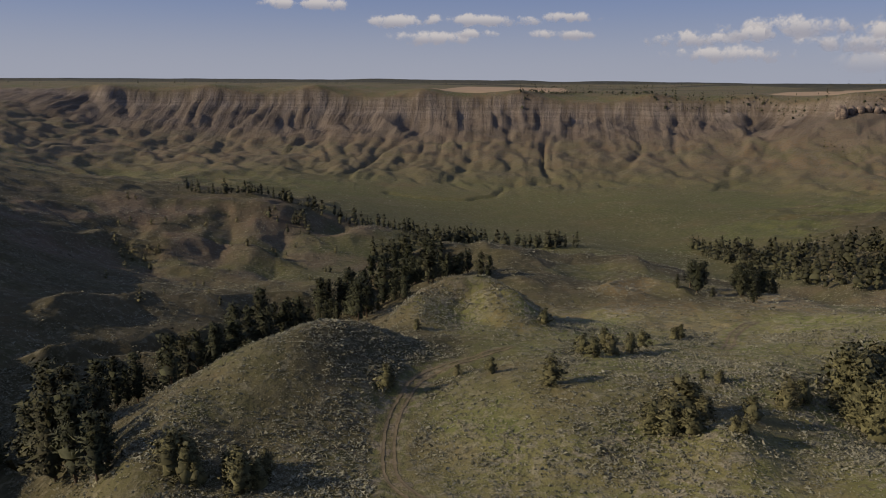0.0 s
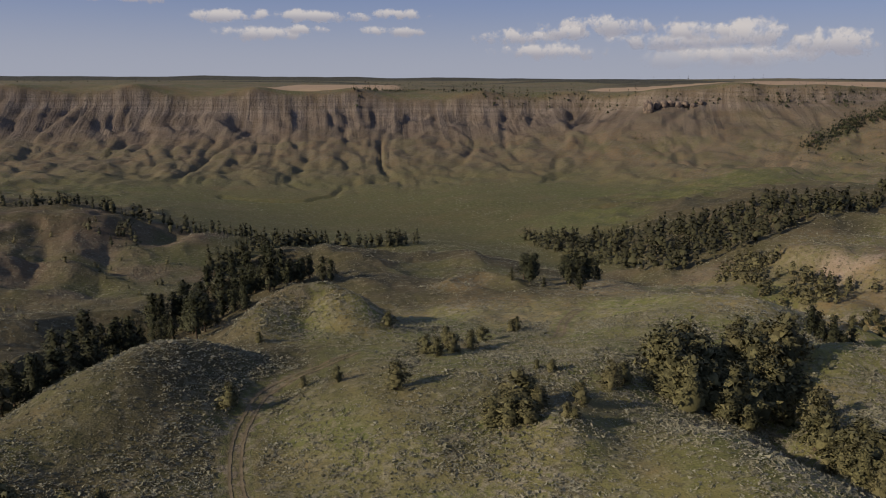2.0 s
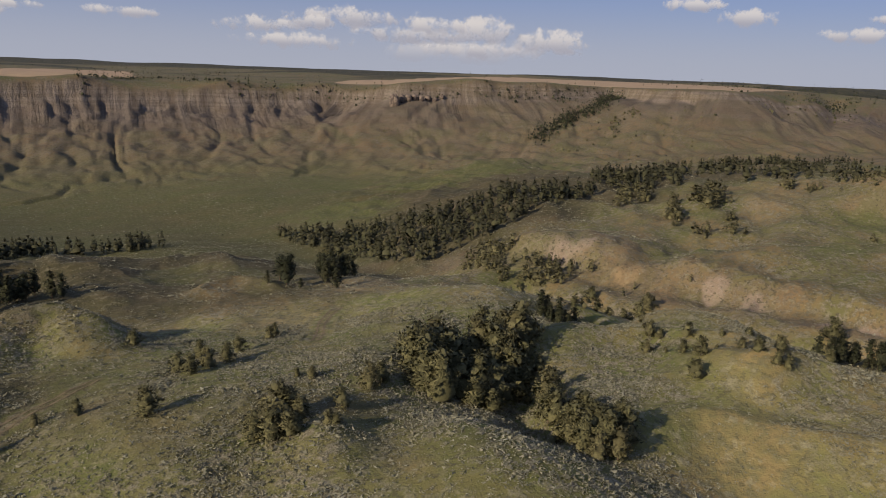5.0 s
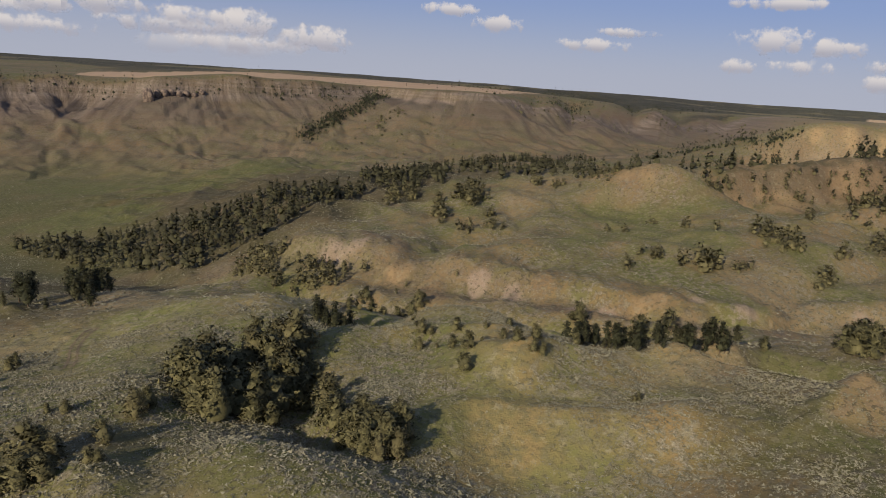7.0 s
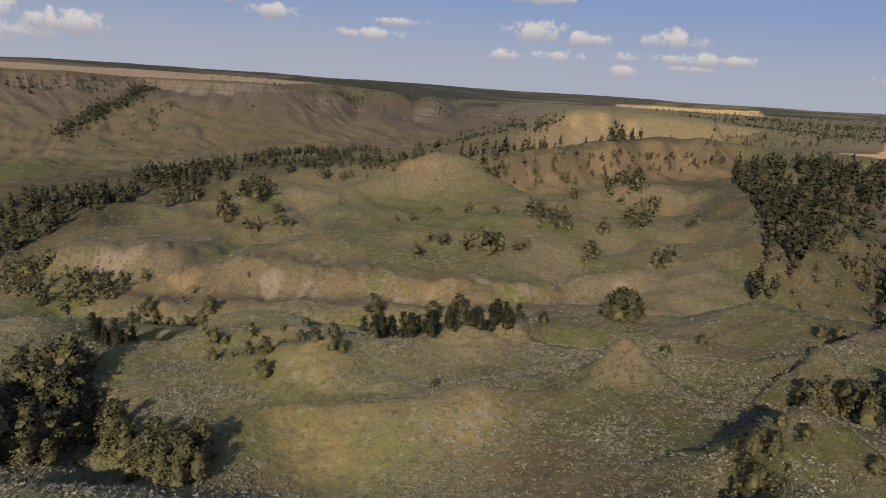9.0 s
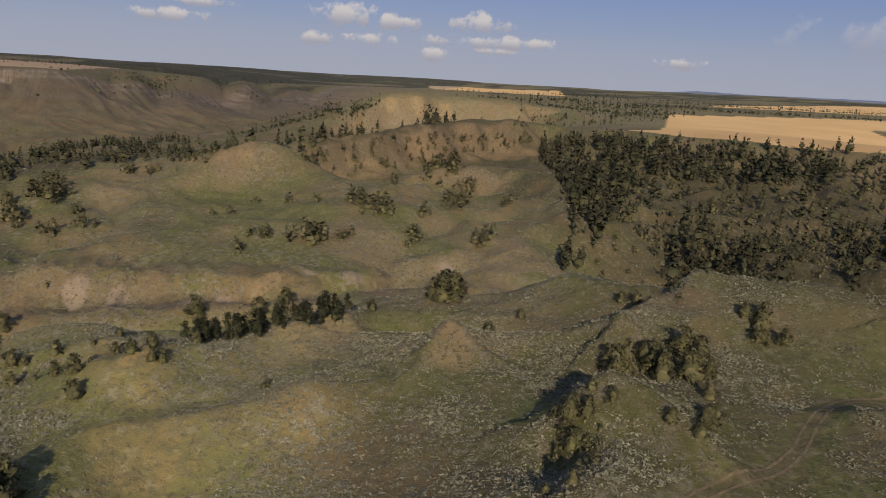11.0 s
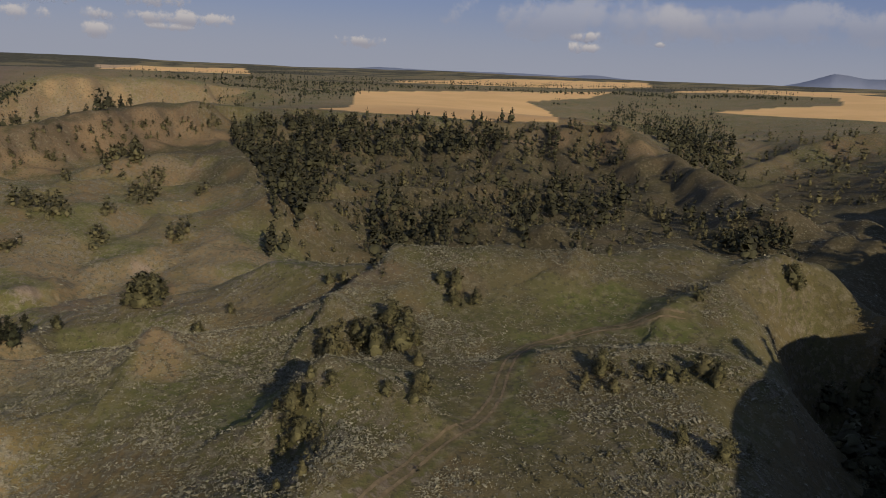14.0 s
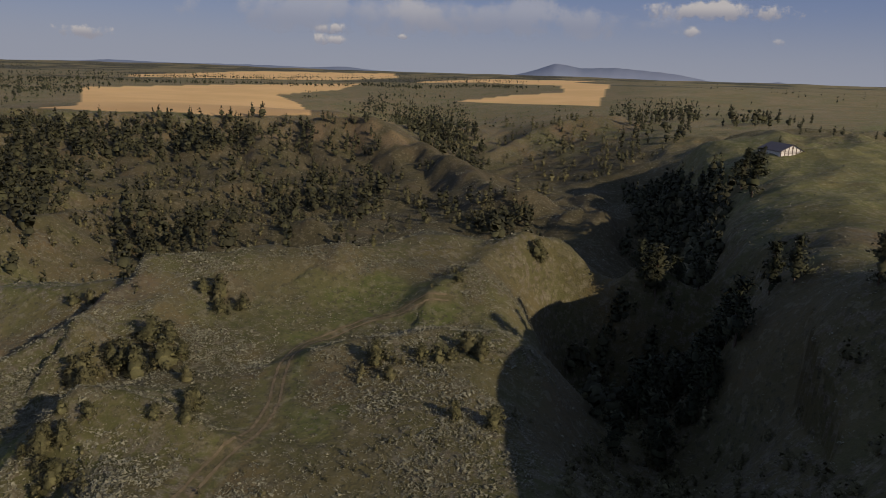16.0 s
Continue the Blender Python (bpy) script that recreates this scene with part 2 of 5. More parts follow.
def fitted():
    d = np.sqrt(((LAND[:, None, :2] - LAND[None, :, :2]) ** 2).sum(-1) + SOFT**2)
    n = len(LAND)
    far = np.hypot(LAND[:, 0], LAND[:, 1])
    a = np.zeros((n + 1, n + 1))
    a[:n, :n] = -d + np.diag(0.0012 * far + 0.05)
    a[:n, n] = a[n, :n] = 1
    return np.linalg.solve(a, np.append(LAND[:, 2], 0.0))


WEIGHTS = fitted()


def smooth_height(x, y):
    shape, x, y = np.shape(x), np.ravel(x), np.ravel(y)
    out = np.full(len(x), WEIGHTS[-1])
    for k in range(0, len(x), 20000):
        d = np.sqrt((x[k:k + 20000, None] - LAND[:, 0]) ** 2 + (y[k:k + 20000, None] - LAND[:, 1]) ** 2 + SOFT**2)
        out[k:k + 20000] -= d @ WEIGHTS[:-1]
    return out.reshape(shape)


def along_rim(x, y):
    """How far along the north rim a place lies, and how far in front of it (towards the valley)."""
    best, along, run = np.full(np.shape(x), 1e9), np.zeros(np.shape(x)), 0.0
    side = np.zeros(np.shape(x))
    for (ax, ay), (bx, by) in zip(RIM[:-1], RIM[1:]):
        length = math.hypot(bx - ax, by - ay)
        ux, uy = (bx - ax) / length, (by - ay) / length
        t = np.clip((x - ax) * ux + (y - ay) * uy, 0, length)
        dx, dy = x - ax - t * ux, y - ay - t * uy
        d = np.hypot(dx, dy)
        near = d < best
        best, along = np.where(near, d, best), np.where(near, run + t, along)
        side = np.where(near, np.sign(dx * uy - dy * ux), side)
        run += length
    return along, best * np.where(side == 0, 1, side)


RIM = np.array([(-699, 931), (-415, 909), (-291, 915), (-159, 916), (-23, 900), (100, 894), (251, 873), (369, 852), (436, 776), (519, 736),
                (605, 706), (699, 692), (715, 608), (752, 545), (867, 496), (1056, 453), (1332, 427), (1698, 424)], float)


# Sharp crests (up) and gullies (down): height, width towards and away from the right of the line, and the line itself.
FOLDS = []


def fold(name, up, right, left, *line):
    FOLDS.append((up, right, left, np.array(line, float)))


fold("edge of the near plain", 3.2, 14, 6, (157, 75), (157, 62), (154, 47), (156, 35), (149, 25), (145, 17))
fold("ochre peak", 3.2, 17, 7, (136, 16), (141, 14), (143, 13), (141, 10))
fold("edge east of the peak", 3.8, 14, 7, (146, 9), (148, -2), (146, -13), (143, -21))
fold("sunken grass", -3.6, 7, 9, (165, 41), (174, 30), (173, 18), (172, 10), (164, -12))
fold("sage hill", 4.5, 26, 24, (150, -40), (157, -52), (163, -63))
fold("dark bank", 5.5, 18, 8, (146, -21), (154, -27), (162, -33), (173, -43))
fold("hummock", 2.9, 14, 6, (108, -8), (110, -12), (112, -17), (112, -23))
fold("bush gully", -2.2, 7, 5, (109, -10), (98, -10), (83, -8), (81, -5))
fold("cap nose", 5, 18, 18, (588, 16), (512, 1), (379, -13), (324, -21), (315, -25))
fold("second brow", 6, 18, 18, (401, 68), (412, 37), (434, 19), (398, -3), (378, -13))
fold("sage ridge crest", 3.4, 18, 12, (196, -14), (185, -30), (170, -46), (168, -59), (172, -68), (164, -76), (158, -85))
fold("sage ridge top", 3.4, 20, 14, (155, -84), (158, -93), (163, -105), (162, -116), (151, -127), (147, -133))
fold("sage ridge end", 3.6, 16, 11, (146, -139), (142, -150), (131, -154), (122, -156))
fold("cut bank", 2.6, 12, 7, (124, -91), (128, -97), (129, -103), (146, -128), (147, -139))
fold("near ridge", 3.2, 12, 9, (116, -60), (113, -68), (109, -73), (109, -83), (104, -90), (95, -94), (89, -94))
fold("left hummock", 3.6, 10, 6, (106, -11), (109, -16), (104, -23), (100, -28))
fold("spur crest", 10, 28, 26, (539, -253), (504, -285), (465, -293), (417, -292), (363, -286), (280, -250))
fold("wood ridge", 7, 20, 14, (332, -39), (387, -71), (359, -97), (338, -123), (303, -149))
fold("wood ridge above", 7, 22, 16, (383, -28), (421, -61), (409, -111), (415, -152), (401, -196))
fold("creek sage bank", 4, 12, 9, (270, -251), (283, -294), (260, -296))
fold("creek sage knoll", 5, 14, 9, (238, -248), (241, -267), (215, -256))
fold("right ravine ridge", 9, 30, 24, (450, -371), (473, -440), (464, -478), (442, -513))
fold("wooded gully", -6, 14, 14, (593, -81), (508, -72))
fold("wooded gully", -6, 14, 14, (583, -114), (487, -97))
fold("wooded gully", -6, 14, 14, (566, -154), (485, -135))
fold("wooded gully", -6, 14, 14, (552, -201), (486, -181))
fold("wooded gully", -6, 14, 14, (531, -239), (456, -223))
fold("wooded gully", -6, 14, 14, (496, -270), (410, -251))
fold("wooded gully", -6, 14, 14, (456, -298), (363, -260))
fold("knob", 7.2, 16, 12, (118, -158), (115, -161), (110, -168), (103, -173), (92, -166))
fold("ochre brow", 2.2, 8, 20, (182, 215), (189, 195), (190, 170), (204, 144), (210, 124), (217, 94), (223, 76), (231, 60), (252, 47), (274, 27))
fold("creek bed", -3.6, 7, 8, (157, 188), (163, 159), (174, 133), (182, 106), (194, 81), (209, 60))
fold("near brow", 2.6, 14, 8, (99, 114), (113, 114), (125, 104), (131, 89), (130, 73), (156, 64), (169, 44))
fold("swell", 2.6, 16, 9, (106, 100), (117, 88), (115, 72), (129, 66), (146, 58))
fold("swell below", 2.6, 16, 9, (87, 71), (98, 67), (105, 56), (112, 44), (118, 36))
fold("clump hollow", -4.3, 9, 9, (87, 99), (80, 90), (75, 80))
fold("bench swell", 3, 20, 14, (218, 163), (243, 145), (285, 132), (278, 99))
fold("bench swell above", 3, 22, 14, (305, 96), (351, 72), (390, 40), (376, 15))
fold("bench gully", -4, 12, 12, (339, 11), (327, 33), (284, 47), (258, 52))
fold("bench gully west", -3.5, 12, 12, (304, 200), (273, 169), (235, 182), (200, 170))
fold("first knoll", 0.9, 20, 10, (-42, 112), (-36, 118), (-30, 125), (-24, 134), (-18, 138))
fold("second knoll", 5.1, 14, 12, (-9, 165), (-4, 173), (3, 176), (11, 176), (17, 169))
fold("third knoll", 2.5, 16, 12, (-12, 291), (0, 290), (12, 399), (19, 283), (32, 270))
fold("mound", 2.5, 14, 9, (58, 290), (87, 360), (77, 270))
fold("mound beside", 3.2, 12, 8, (55, 224), (69, 228), (75, 216))
fold("dark hill gully", -3, 14, 14, (-123, 409), (-114, 376), (-108, 325))
fold("dark hill gully", -3, 14, 14, (-162, 374), (-146, 328), (-125, 300))
fold("dark hill gully", -3, 12, 12, (-89, 394), (-81, 355), (-79, 313))
fold("dark hill ledge", 5, 16, 10, (-171, 307), (-164, 336), (-136, 335), (-110, 353), (-80, 341))
fold("west sage crest", 4.5, 16, 9, (-110, 192), (-106, 210), (-95, 226), (-79, 230), (-68, 252), (-52, 254))
fold("west sage crest below", 6.5, 14, 9, (-93, 160), (-86, 168), (-75, 173), (-65, 183), (-57, 196))
fold("west black gully", -10.2, 9, 9, (-85, 172), (-75, 177), (-74, 191))
fold("north rim", 2.5, 14, 60, *RIM[1:17])
fold("cut bank in the valley", -2.5, 7, 5, (-45, 610), (-16, 598), (18, 597), (47, 617), (54, 641))
fold("cut bank in the valley", -2.5, 7, 5, (215, 460), (241, 457), (274, 451), (300, 448))
fold("canyon notch", -13, 34, 34, (989, 555), (810, 451))
fold("canyon notch", -13, 34, 34, (1907, 879), (989, 449))
fold("canyon notch", -7, 34, 34, (909, 565), (782, 489))
fold("canyon notch", -9, 34, 34, (1472, 583), (1044, 396))
fold("canyon notch", -9, 34, 34, (1389, 451), (1215, 392))
fold("ravine", -10, 24, 22, (122, -144), (121, -152), (136, -176), (166, -217), (201, -257))



def folded(x, y):
    shape, x, y = np.shape(x), np.ravel(x), np.ravel(y)
    out = np.zeros(len(x))
    wx, wy = x + 2.5 * grain(x / 14, y / 14, 55), y + 2.5 * grain(x / 14, y / 14, 56)
    for up, right, left, line in FOLDS:
        wide = max(right, left)
        lo, hi = line.min(0) - wide - 4, line.max(0) + wide + 4
        k = np.nonzero((x > lo[0]) & (x < hi[0]) & (y > lo[1]) & (y < hi[1]))[0]
        px, py = wx[k], wy[k]
        best, side = np.full(len(k), 1e9), np.ones(len(k))
        for (ax, ay), (bx, by) in zip(line[:-1], line[1:]):
            length = max(math.hypot(bx - ax, by - ay), 1e-6)
            ux, uy = (bx - ax) / length, (by - ay) / length
            t = np.clip((px - ax) * ux + (py - ay) * uy, 0, length)
            dx, dy = px - ax - t * ux, py - ay - t * uy
            d = np.hypot(dx, dy)
            side = np.where(d < best, dx * uy - dy * ux, side)
            best = np.minimum(d, best)
        w = np.where(side > 0, right, left)
        rise = np.clip(1.06 - np.sqrt(best**2 + (0.06 * w) ** 2) / w, 0, 1)
        out[k] += up * rise * (0.55 + 0.45 * rise)
    return out.reshape(shape)


# Sharp steps to the right of a line: how far down, over what width, and where the ground has come back.
SCARPS = [
    (11.0, 13.0, 60.0, [(429, 143), (450, 128), (474, 110), (496, 93), (519, 76), (541, 62), (562, 46), (582, 29), (597, 14)]),  # the cap
    (12.0, 16.0, 70.0, [(716, 176), (741, 161), (750, 141), (758, 126), (781, 108), (796, 67), (818, 30)]),  # the mesa behind it
    (4.2, 8.0, 24.0, [(187, 221), (192, 198), (195, 174), (207, 146), (215, 126), (222, 96), (227, 77), (238, 62), (257, 48), (282, 28)]),  # the ochre bluff
    (7.0, 16.0, 60.0, [(122, -155), (132, -155), (146, -155), (150, -143), (166, -138), (179, -128), (183, -118), (182, -98), (186, -73), (181, -64), (185, -50), (203, -33), (205, -14)]),  # back of the sage ridge
    (7.0, 14.0, 50.0, [(633, -88), (598, -163), (560, -243), (558, -293)]),  # below the wheat
    (13.0, 15.0, 60.0, [(241, -346), (181, -290), (145, -242), (122, -203), (89, -170), (60, -128)]),  # shaded side of the barn plateau
    (10.0, 9.0, 80.0, RIM[1:13]),  # rimrock of the north wall
]


def stepped(x, y):
    shape, x, y = np.shape(x), np.ravel(x), np.ravel(y)
    out = np.zeros(len(x))
    for drop, wide, foot, line in SCARPS:
        line = np.array(line, float)
        lo, hi = line.min(0) - foot - 8, line.max(0) + foot + 8
        k = np.nonzero((x > lo[0]) & (x < hi[0]) & (y > lo[1]) & (y < hi[1]))[0]
        px = x[k] + 4 * grain(x[k] / 19, y[k] / 19, 67)
        py = y[k] + 4 * grain(x[k] / 19, y[k] / 19, 68)
        best, side = np.full(len(k), 1e9), np.ones(len(k))
        for (ax, ay), (bx, by) in zip(line[:-1], line[1:]):
            length = math.hypot(bx - ax, by - ay)
            ux, uy = (bx - ax) / length, (by - ay) / length
            t = np.clip((px - ax) * ux + (py - ay) * uy, 0, length)
            dx, dy = px - ax - t * ux, py - ay - t * uy
            d = np.hypot(dx, dy)
            side = np.where(d < best, dx * uy - dy * ux, side)
            best = np.minimum(d, best)
        end = np.minimum(np.hypot(*(np.stack([px, py]) - line[0][:, None])), np.hypot(*(np.stack([px, py]) - line[-1][:, None])))
        out[k] -= drop * np.clip(best / wide, 0, 1) * (1 - between(best, wide, foot)) * (side > 0) * between(end, 0, 25)
    return out.reshape(shape)


def height(x, y):
    """The land's height."""
    x, y = np.asarray(x, float), np.asarray(y, float)
    far = np.hypot(x, y)
    z = smooth_height(x, y)
    # the north wall: flutes on the steep part, gullies and rounded spurs in the debris
    s, u = along_rim(x, y)
    s2 = s + 25 * grain(x / 90, y / 90, 5)
    wall = between(u, 0, 22) * (1 - between(u, 55, 105)) * (1 - between(s, 2300, 2700))
    debris = between(u, 45, 110) * (1 - between(u, 200, 300)) * (1 - between(s, 2300, 2700))
    bare = 1 - 0.45 * between(s, 1060, 1250)
    notch = ridged(s2 / 92, u / 600, 11, 2)
    z = z - wall * bare * (9 * np.clip(notch - 0.55, 0, 1) * 2 + 7.5 * ridged(s2 / 27, u / 420, 21, 2) + 3.6 * ridged(s / 10.5, u / 260, 25, 2) - 8)
    # debris: long rounded fans parted by narrow gullies
    lean = s2 + 0.35 * u * grain(x / 210, y / 210, 33)
    gully = ridged(lean / 74, u / 330, 31, 2)
    z = z - debris * bare * (26 * np.clip(gully - 0.6, 0, 1) ** 1.2 + 9 * np.clip(ridged(lean / 27, u / 120, 35, 2) - 0.55, 0, 1) + 2.5 * (ridged(lean / 46, u / 60, 39, 3) - 0.5) + 5.5 * (ridged((x + 6 * grain(x / 30, y / 30, 37)) / 44, y / 44, 36, 4) - 0.5) - 1.5)
    # everywhere: rolling ground, small humps and washed-out gullies
    rough = between(far, 60, 140) * (1 - between(z, 60, 72) * between(far, 560, 640))
    hilly = between(z, 6, 16)
    roll = 0.35 + 0.65 * between(far, 170, 330)
    z = z + rough * (0.12 + 0.88 * hilly) * (roll * 1.4 * cloudy(x / 46, y / 46, 41, 3) + 0.5 * cloudy(x / 11, y / 11, 45, 2))
    wash = ridged((x + 9 * grain(x / 60, y / 60, 47)) / 52, (y + 9 * grain(x / 60, y / 60, 48)) / 52, 49, 3)
    z = z + rough * hilly * (0.4 + 0.6 * between(far, 160, 280)) * (2.6 + 2.6 * between(far, 270, 360)) * (wash - 0.62) * (1 - between(u, -900, -40) * (u < 0)) * (1 - between(far, 900, 1100))
    z = z + folded(x, y) + stepped(x, y)
    over = 0.62 * x + 0.78 * y - 378
    z = z - 2.4 * (ridged((0.78 * x - 0.62 * y) / 24, over / 90, 66, 2) - 0.5) * between(x, 415, 440) * (1 - between(x, 600, 620)) * between(y, 0, 12) * (1 - between(y, 150, 165)) * (z < 76)
    bluff = between(x, 150, 172) * (1 - between(x + 0.35 * y, 268, 292)) * between(y, 0, 30) * (1 - between(y, 205, 240))
    down = 0.9 * x + 0.45 * y
    across = 0.45 * x - 0.9 * y + 5 * grain(x / 22, y / 22, 57)
    z = z - bluff * (2.6 * np.clip(ridged(across / 19, down / 60, 58, 3) - 0.5, 0, 1) + 0.8 * ridged(across / 6.5, down / 26, 59, 2) - 0.5)
    z = z + 0.12 * grain(x / 2.3, y / 2.3, 51) * (1 - between(far, 200, 300))
    z = z + between(far, 1500, 3200) * 7 * cloudy(x / 620, y / 620, 61, 3)
    return z



# ---- materials ----
def material(name, rough=0.9):
    m = bpy.data.materials.new(name)
    m.use_nodes = True
    n = m.node_tree
    b = n.nodes["Principled BSDF"]
    b.inputs["Roughness"].default_value = rough
    b.inputs["Specular IOR Level"].default_value = 0.2
    return m, n, b


def node(n, kind, **values):
    k = n.nodes.new(kind)
    for key, value in values.items():
        k.inputs[key.replace("_", " ")].default_value = value
    return k


def noise_node(n, where, scale, detail=4.0, rough=0.6):
    k = node(n, "ShaderNodeTexNoise", Scale=scale, Detail=detail, Roughness=rough)
    n.links.new(where, k.inputs["Vector"])
    return k.outputs["Fac"]


def stretch(n, value, a, b, lo=0.0, hi=1.0):
    k = n.nodes.new("ShaderNodeMapRange")
    k.interpolation_type = "SMOOTHSTEP"
    n.links.new(value, k.inputs["Value"])
    for key, v in (("From Min", a), ("From Max", b), ("To Min", lo), ("To Max", hi)):
        k.inputs[key].default_value = v
    return k.outputs["Result"]


def mixed(n, fac, a, b, how="MIX"):
    k = n.nodes.new("ShaderNodeMix")
    k.data_type, k.blend_type = "RGBA", how
    for value, slot in ((fac, 0), (a, 6), (b, 7)):
        if isinstance(value, (int, float)):
            k.inputs[slot].default_value = value
        elif isinstance(value, tuple):
            k.inputs[slot].default_value = (*value, 1.0)
        else:
            n.links.new(value, k.inputs[slot])
    return k.outputs[2]


def times(n, a, b, how="MULTIPLY"):
    k = n.nodes.new("ShaderNodeMath")
    k.operation = how
    for value, slot in ((a, 0), (b, 1)):
        if isinstance(value, (int, float)):
            k.inputs[slot].default_value = value
        else:
            n.links.new(value, k.inputs[slot])
    return k.outputs[0]


def share(n, name):
    k = n.nodes.new("ShaderNodeAttribute")
    k.attribute_name = name
    return k.outputs["Fac"]


def ground_material():
    m, n, b = material("prairie", 0.95)
    p = n.nodes.new("ShaderNodeNewGeometry").outputs["Position"]
    broad, patch, tuft, fine = (noise_node(n, p, s, d) for s, d in ((0.012, 5.0), (0.06, 5.0), (0.5, 4.0), (2.5, 3.0)))
    grass = mixed(n, stretch(n, patch, 0.38, 0.64), (0.27, 0.20, 0.088), (0.185, 0.182, 0.066))
    grass = mixed(n, stretch(n, broad, 0.46, 0.66), grass, (0.295, 0.232, 0.118))
    grass = mixed(n, stretch(n, noise_node(n, p, 0.028, 5.0, 0.65), 0.5, 0.64, 0.0, 0.7), grass, (0.15, 0.155, 0.058))
    grass = mixed(n, stretch(n, tuft, 0.43, 0.62, 0.0, 0.8), grass, (0.135, 0.122, 0.055))
    lush = mixed(n, stretch(n, tuft, 0.35, 0.65), (0.125, 0.152, 0.040), (0.195, 0.205, 0.064))
    c = mixed(n, times(n, share(n, "lush"), stretch(n, patch, 0.2, 0.5, 0.45, 1.0)), grass, lush)
    sage = mixed(n, stretch(n, fine, 0.4, 0.62), (0.19, 0.172, 0.098), (0.33, 0.305, 0.215))
    c = mixed(n, times(n, share(n, "sage"), stretch(n, tuft, 0.48, 0.6)), c, sage)
    c = mixed(n, times(n, share(n, "dim_heath"), stretch(n, patch, 0.2, 0.6, 0.55, 0.9)), c, mixed(n, stretch(n, tuft, 0.4, 0.65), (0.082, 0.073, 0.032), (0.128, 0.112, 0.050)))
    soil = mixed(n, stretch(n, patch, 0.35, 0.66), (0.225, 0.155, 0.102), (0.30, 0.225, 0.152))
    soil = mixed(n, stretch(n, noise_node(n, p, 0.11, 3.0), 0.55, 0.7, 0.0, 0.6), soil, (0.25, 0.21, 0.155))
    soil = mixed(n, stretch(n, tuft, 0.5, 0.75, 0.0, 0.6), soil, (0.215, 0.155, 0.09))
    c = mixed(n, times(n, share(n, "bare"), stretch(n, tuft, 0.15, 0.5, 0.55, 1.0)), c, soil)
    ochre = mixed(n, stretch(n, tuft, 0.35, 0.7), (0.47, 0.34, 0.17), (0.34, 0.24, 0.12))
    c = mixed(n, times(n, share(n, "ochre"), stretch(n, tuft, 0.2, 0.55, 0.5, 1.0)), c, ochre)
    c = mixed(n, times(n, share(n, "pale"), stretch(n, tuft, 0.2, 0.55, 0.5, 1.0)), c, mixed(n, stretch(n, fine, 0.35, 0.65), (0.36, 0.28, 0.195), (0.46, 0.37, 0.26)))
    run = n.nodes.new("ShaderNodeCombineXYZ")
    height_of = n.nodes.new("ShaderNodeSeparateXYZ")
    n.links.new(p, height_of.inputs[0])
    n.links.new(times(n, share(n, "along"), 0.11), run.inputs[0])
    n.links.new(times(n, height_of.outputs[2], 0.012), run.inputs[1])
    flute = noise_node(n, run.outputs[0], 1.0, 7.0, 0.68)
    bed = n.nodes.new("ShaderNodeCombineXYZ")
    n.links.new(times(n, share(n, "along"), 0.006), bed.inputs[0])
    n.links.new(times(n, height_of.outputs[2], 0.30), bed.inputs[1])
    layer = noise_node(n, bed.outputs[0], 1.0, 4.0, 0.6)
    # grey shale, greyed further in its colour to suggest haze over distance
    hazed_shale = mixed(n, stretch(n, flute, 0.38, 0.62), (0.125, 0.104, 0.074), (0.27, 0.232, 0.172))
    hazed_shale = mixed(n, stretch(n, layer, 0.45, 0.62, 0.0, 0.6), hazed_shale, (0.25, 0.215, 0.165))
    cliff = times(n, share(n, "wall"), share(n, "bare"))
    c = mixed(n, times(n, cliff, 0.85), c, hazed_shale)
    c = mixed(n, times(n, share(n, "strata"), stretch(n, layer, 0.4, 0.6, 0.25, 0.8)), c, mixed(n, stretch(n, flute, 0.4, 0.6), (0.21, 0.175, 0.13), (0.40, 0.345, 0.26)))
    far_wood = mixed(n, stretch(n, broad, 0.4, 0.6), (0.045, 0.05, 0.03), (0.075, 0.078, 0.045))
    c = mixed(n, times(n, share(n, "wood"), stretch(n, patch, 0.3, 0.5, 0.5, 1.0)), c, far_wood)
    wheat = mixed(n, stretch(n, broad, 0.35, 0.65), (0.93, 0.63, 0.27), (0.84, 0.56, 0.23))
    wheat = mixed(n, share(n, "stubble"), wheat, mixed(n, stretch(n, patch, 0.35, 0.65), (0.66, 0.49, 0.28), (0.56, 0.42, 0.245)))
    c = mixed(n, share(n, "field"), c, wheat)
    dirt = mixed(n, stretch(n, tuft, 0.3, 0.7), (0.16, 0.115, 0.065), (0.22, 0.165, 0.1))
    c = mixed(n, share(n, "track"), c, dirt)
    speck = times(n, stretch(n, noise_node(n, p, 0.75, 2.0), 0.56, 0.63), times(n, 1.0, share(n, "field"), "SUBTRACT"))
    c = mixed(n, times(n, speck, stretch(n, patch, 0.3, 0.6, 0.25, 0.75)), c, mixed(n, stretch(n, fine, 0.4, 0.6), (0.085, 0.078, 0.040), (0.13, 0.12, 0.065)))
    pale = times(n, stretch(n, noise_node(n, p, 0.42, 3.0, 0.7), 0.55, 0.64), times(n, 1.0, times(n, share(n, "field"), share(n, "wall"), "MAXIMUM"), "SUBTRACT"))
    c = mixed(n, times(n, pale, 0.4), c, (0.34, 0.315, 0.19))
    # stronger and weaker light put into the ground colour by bearing and distance
    c = mixed(n, share(n, "lit_zone"), mixed(n, 1.0, c, (0.565, 0.545, 0.58), "MULTIPLY"), mixed(n, 1.0, c, (0.955, 0.93, 0.92), "MULTIPLY"))
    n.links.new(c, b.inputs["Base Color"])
    bump = node(n, "ShaderNodeBump", Strength=0.9, Distance=0.5)
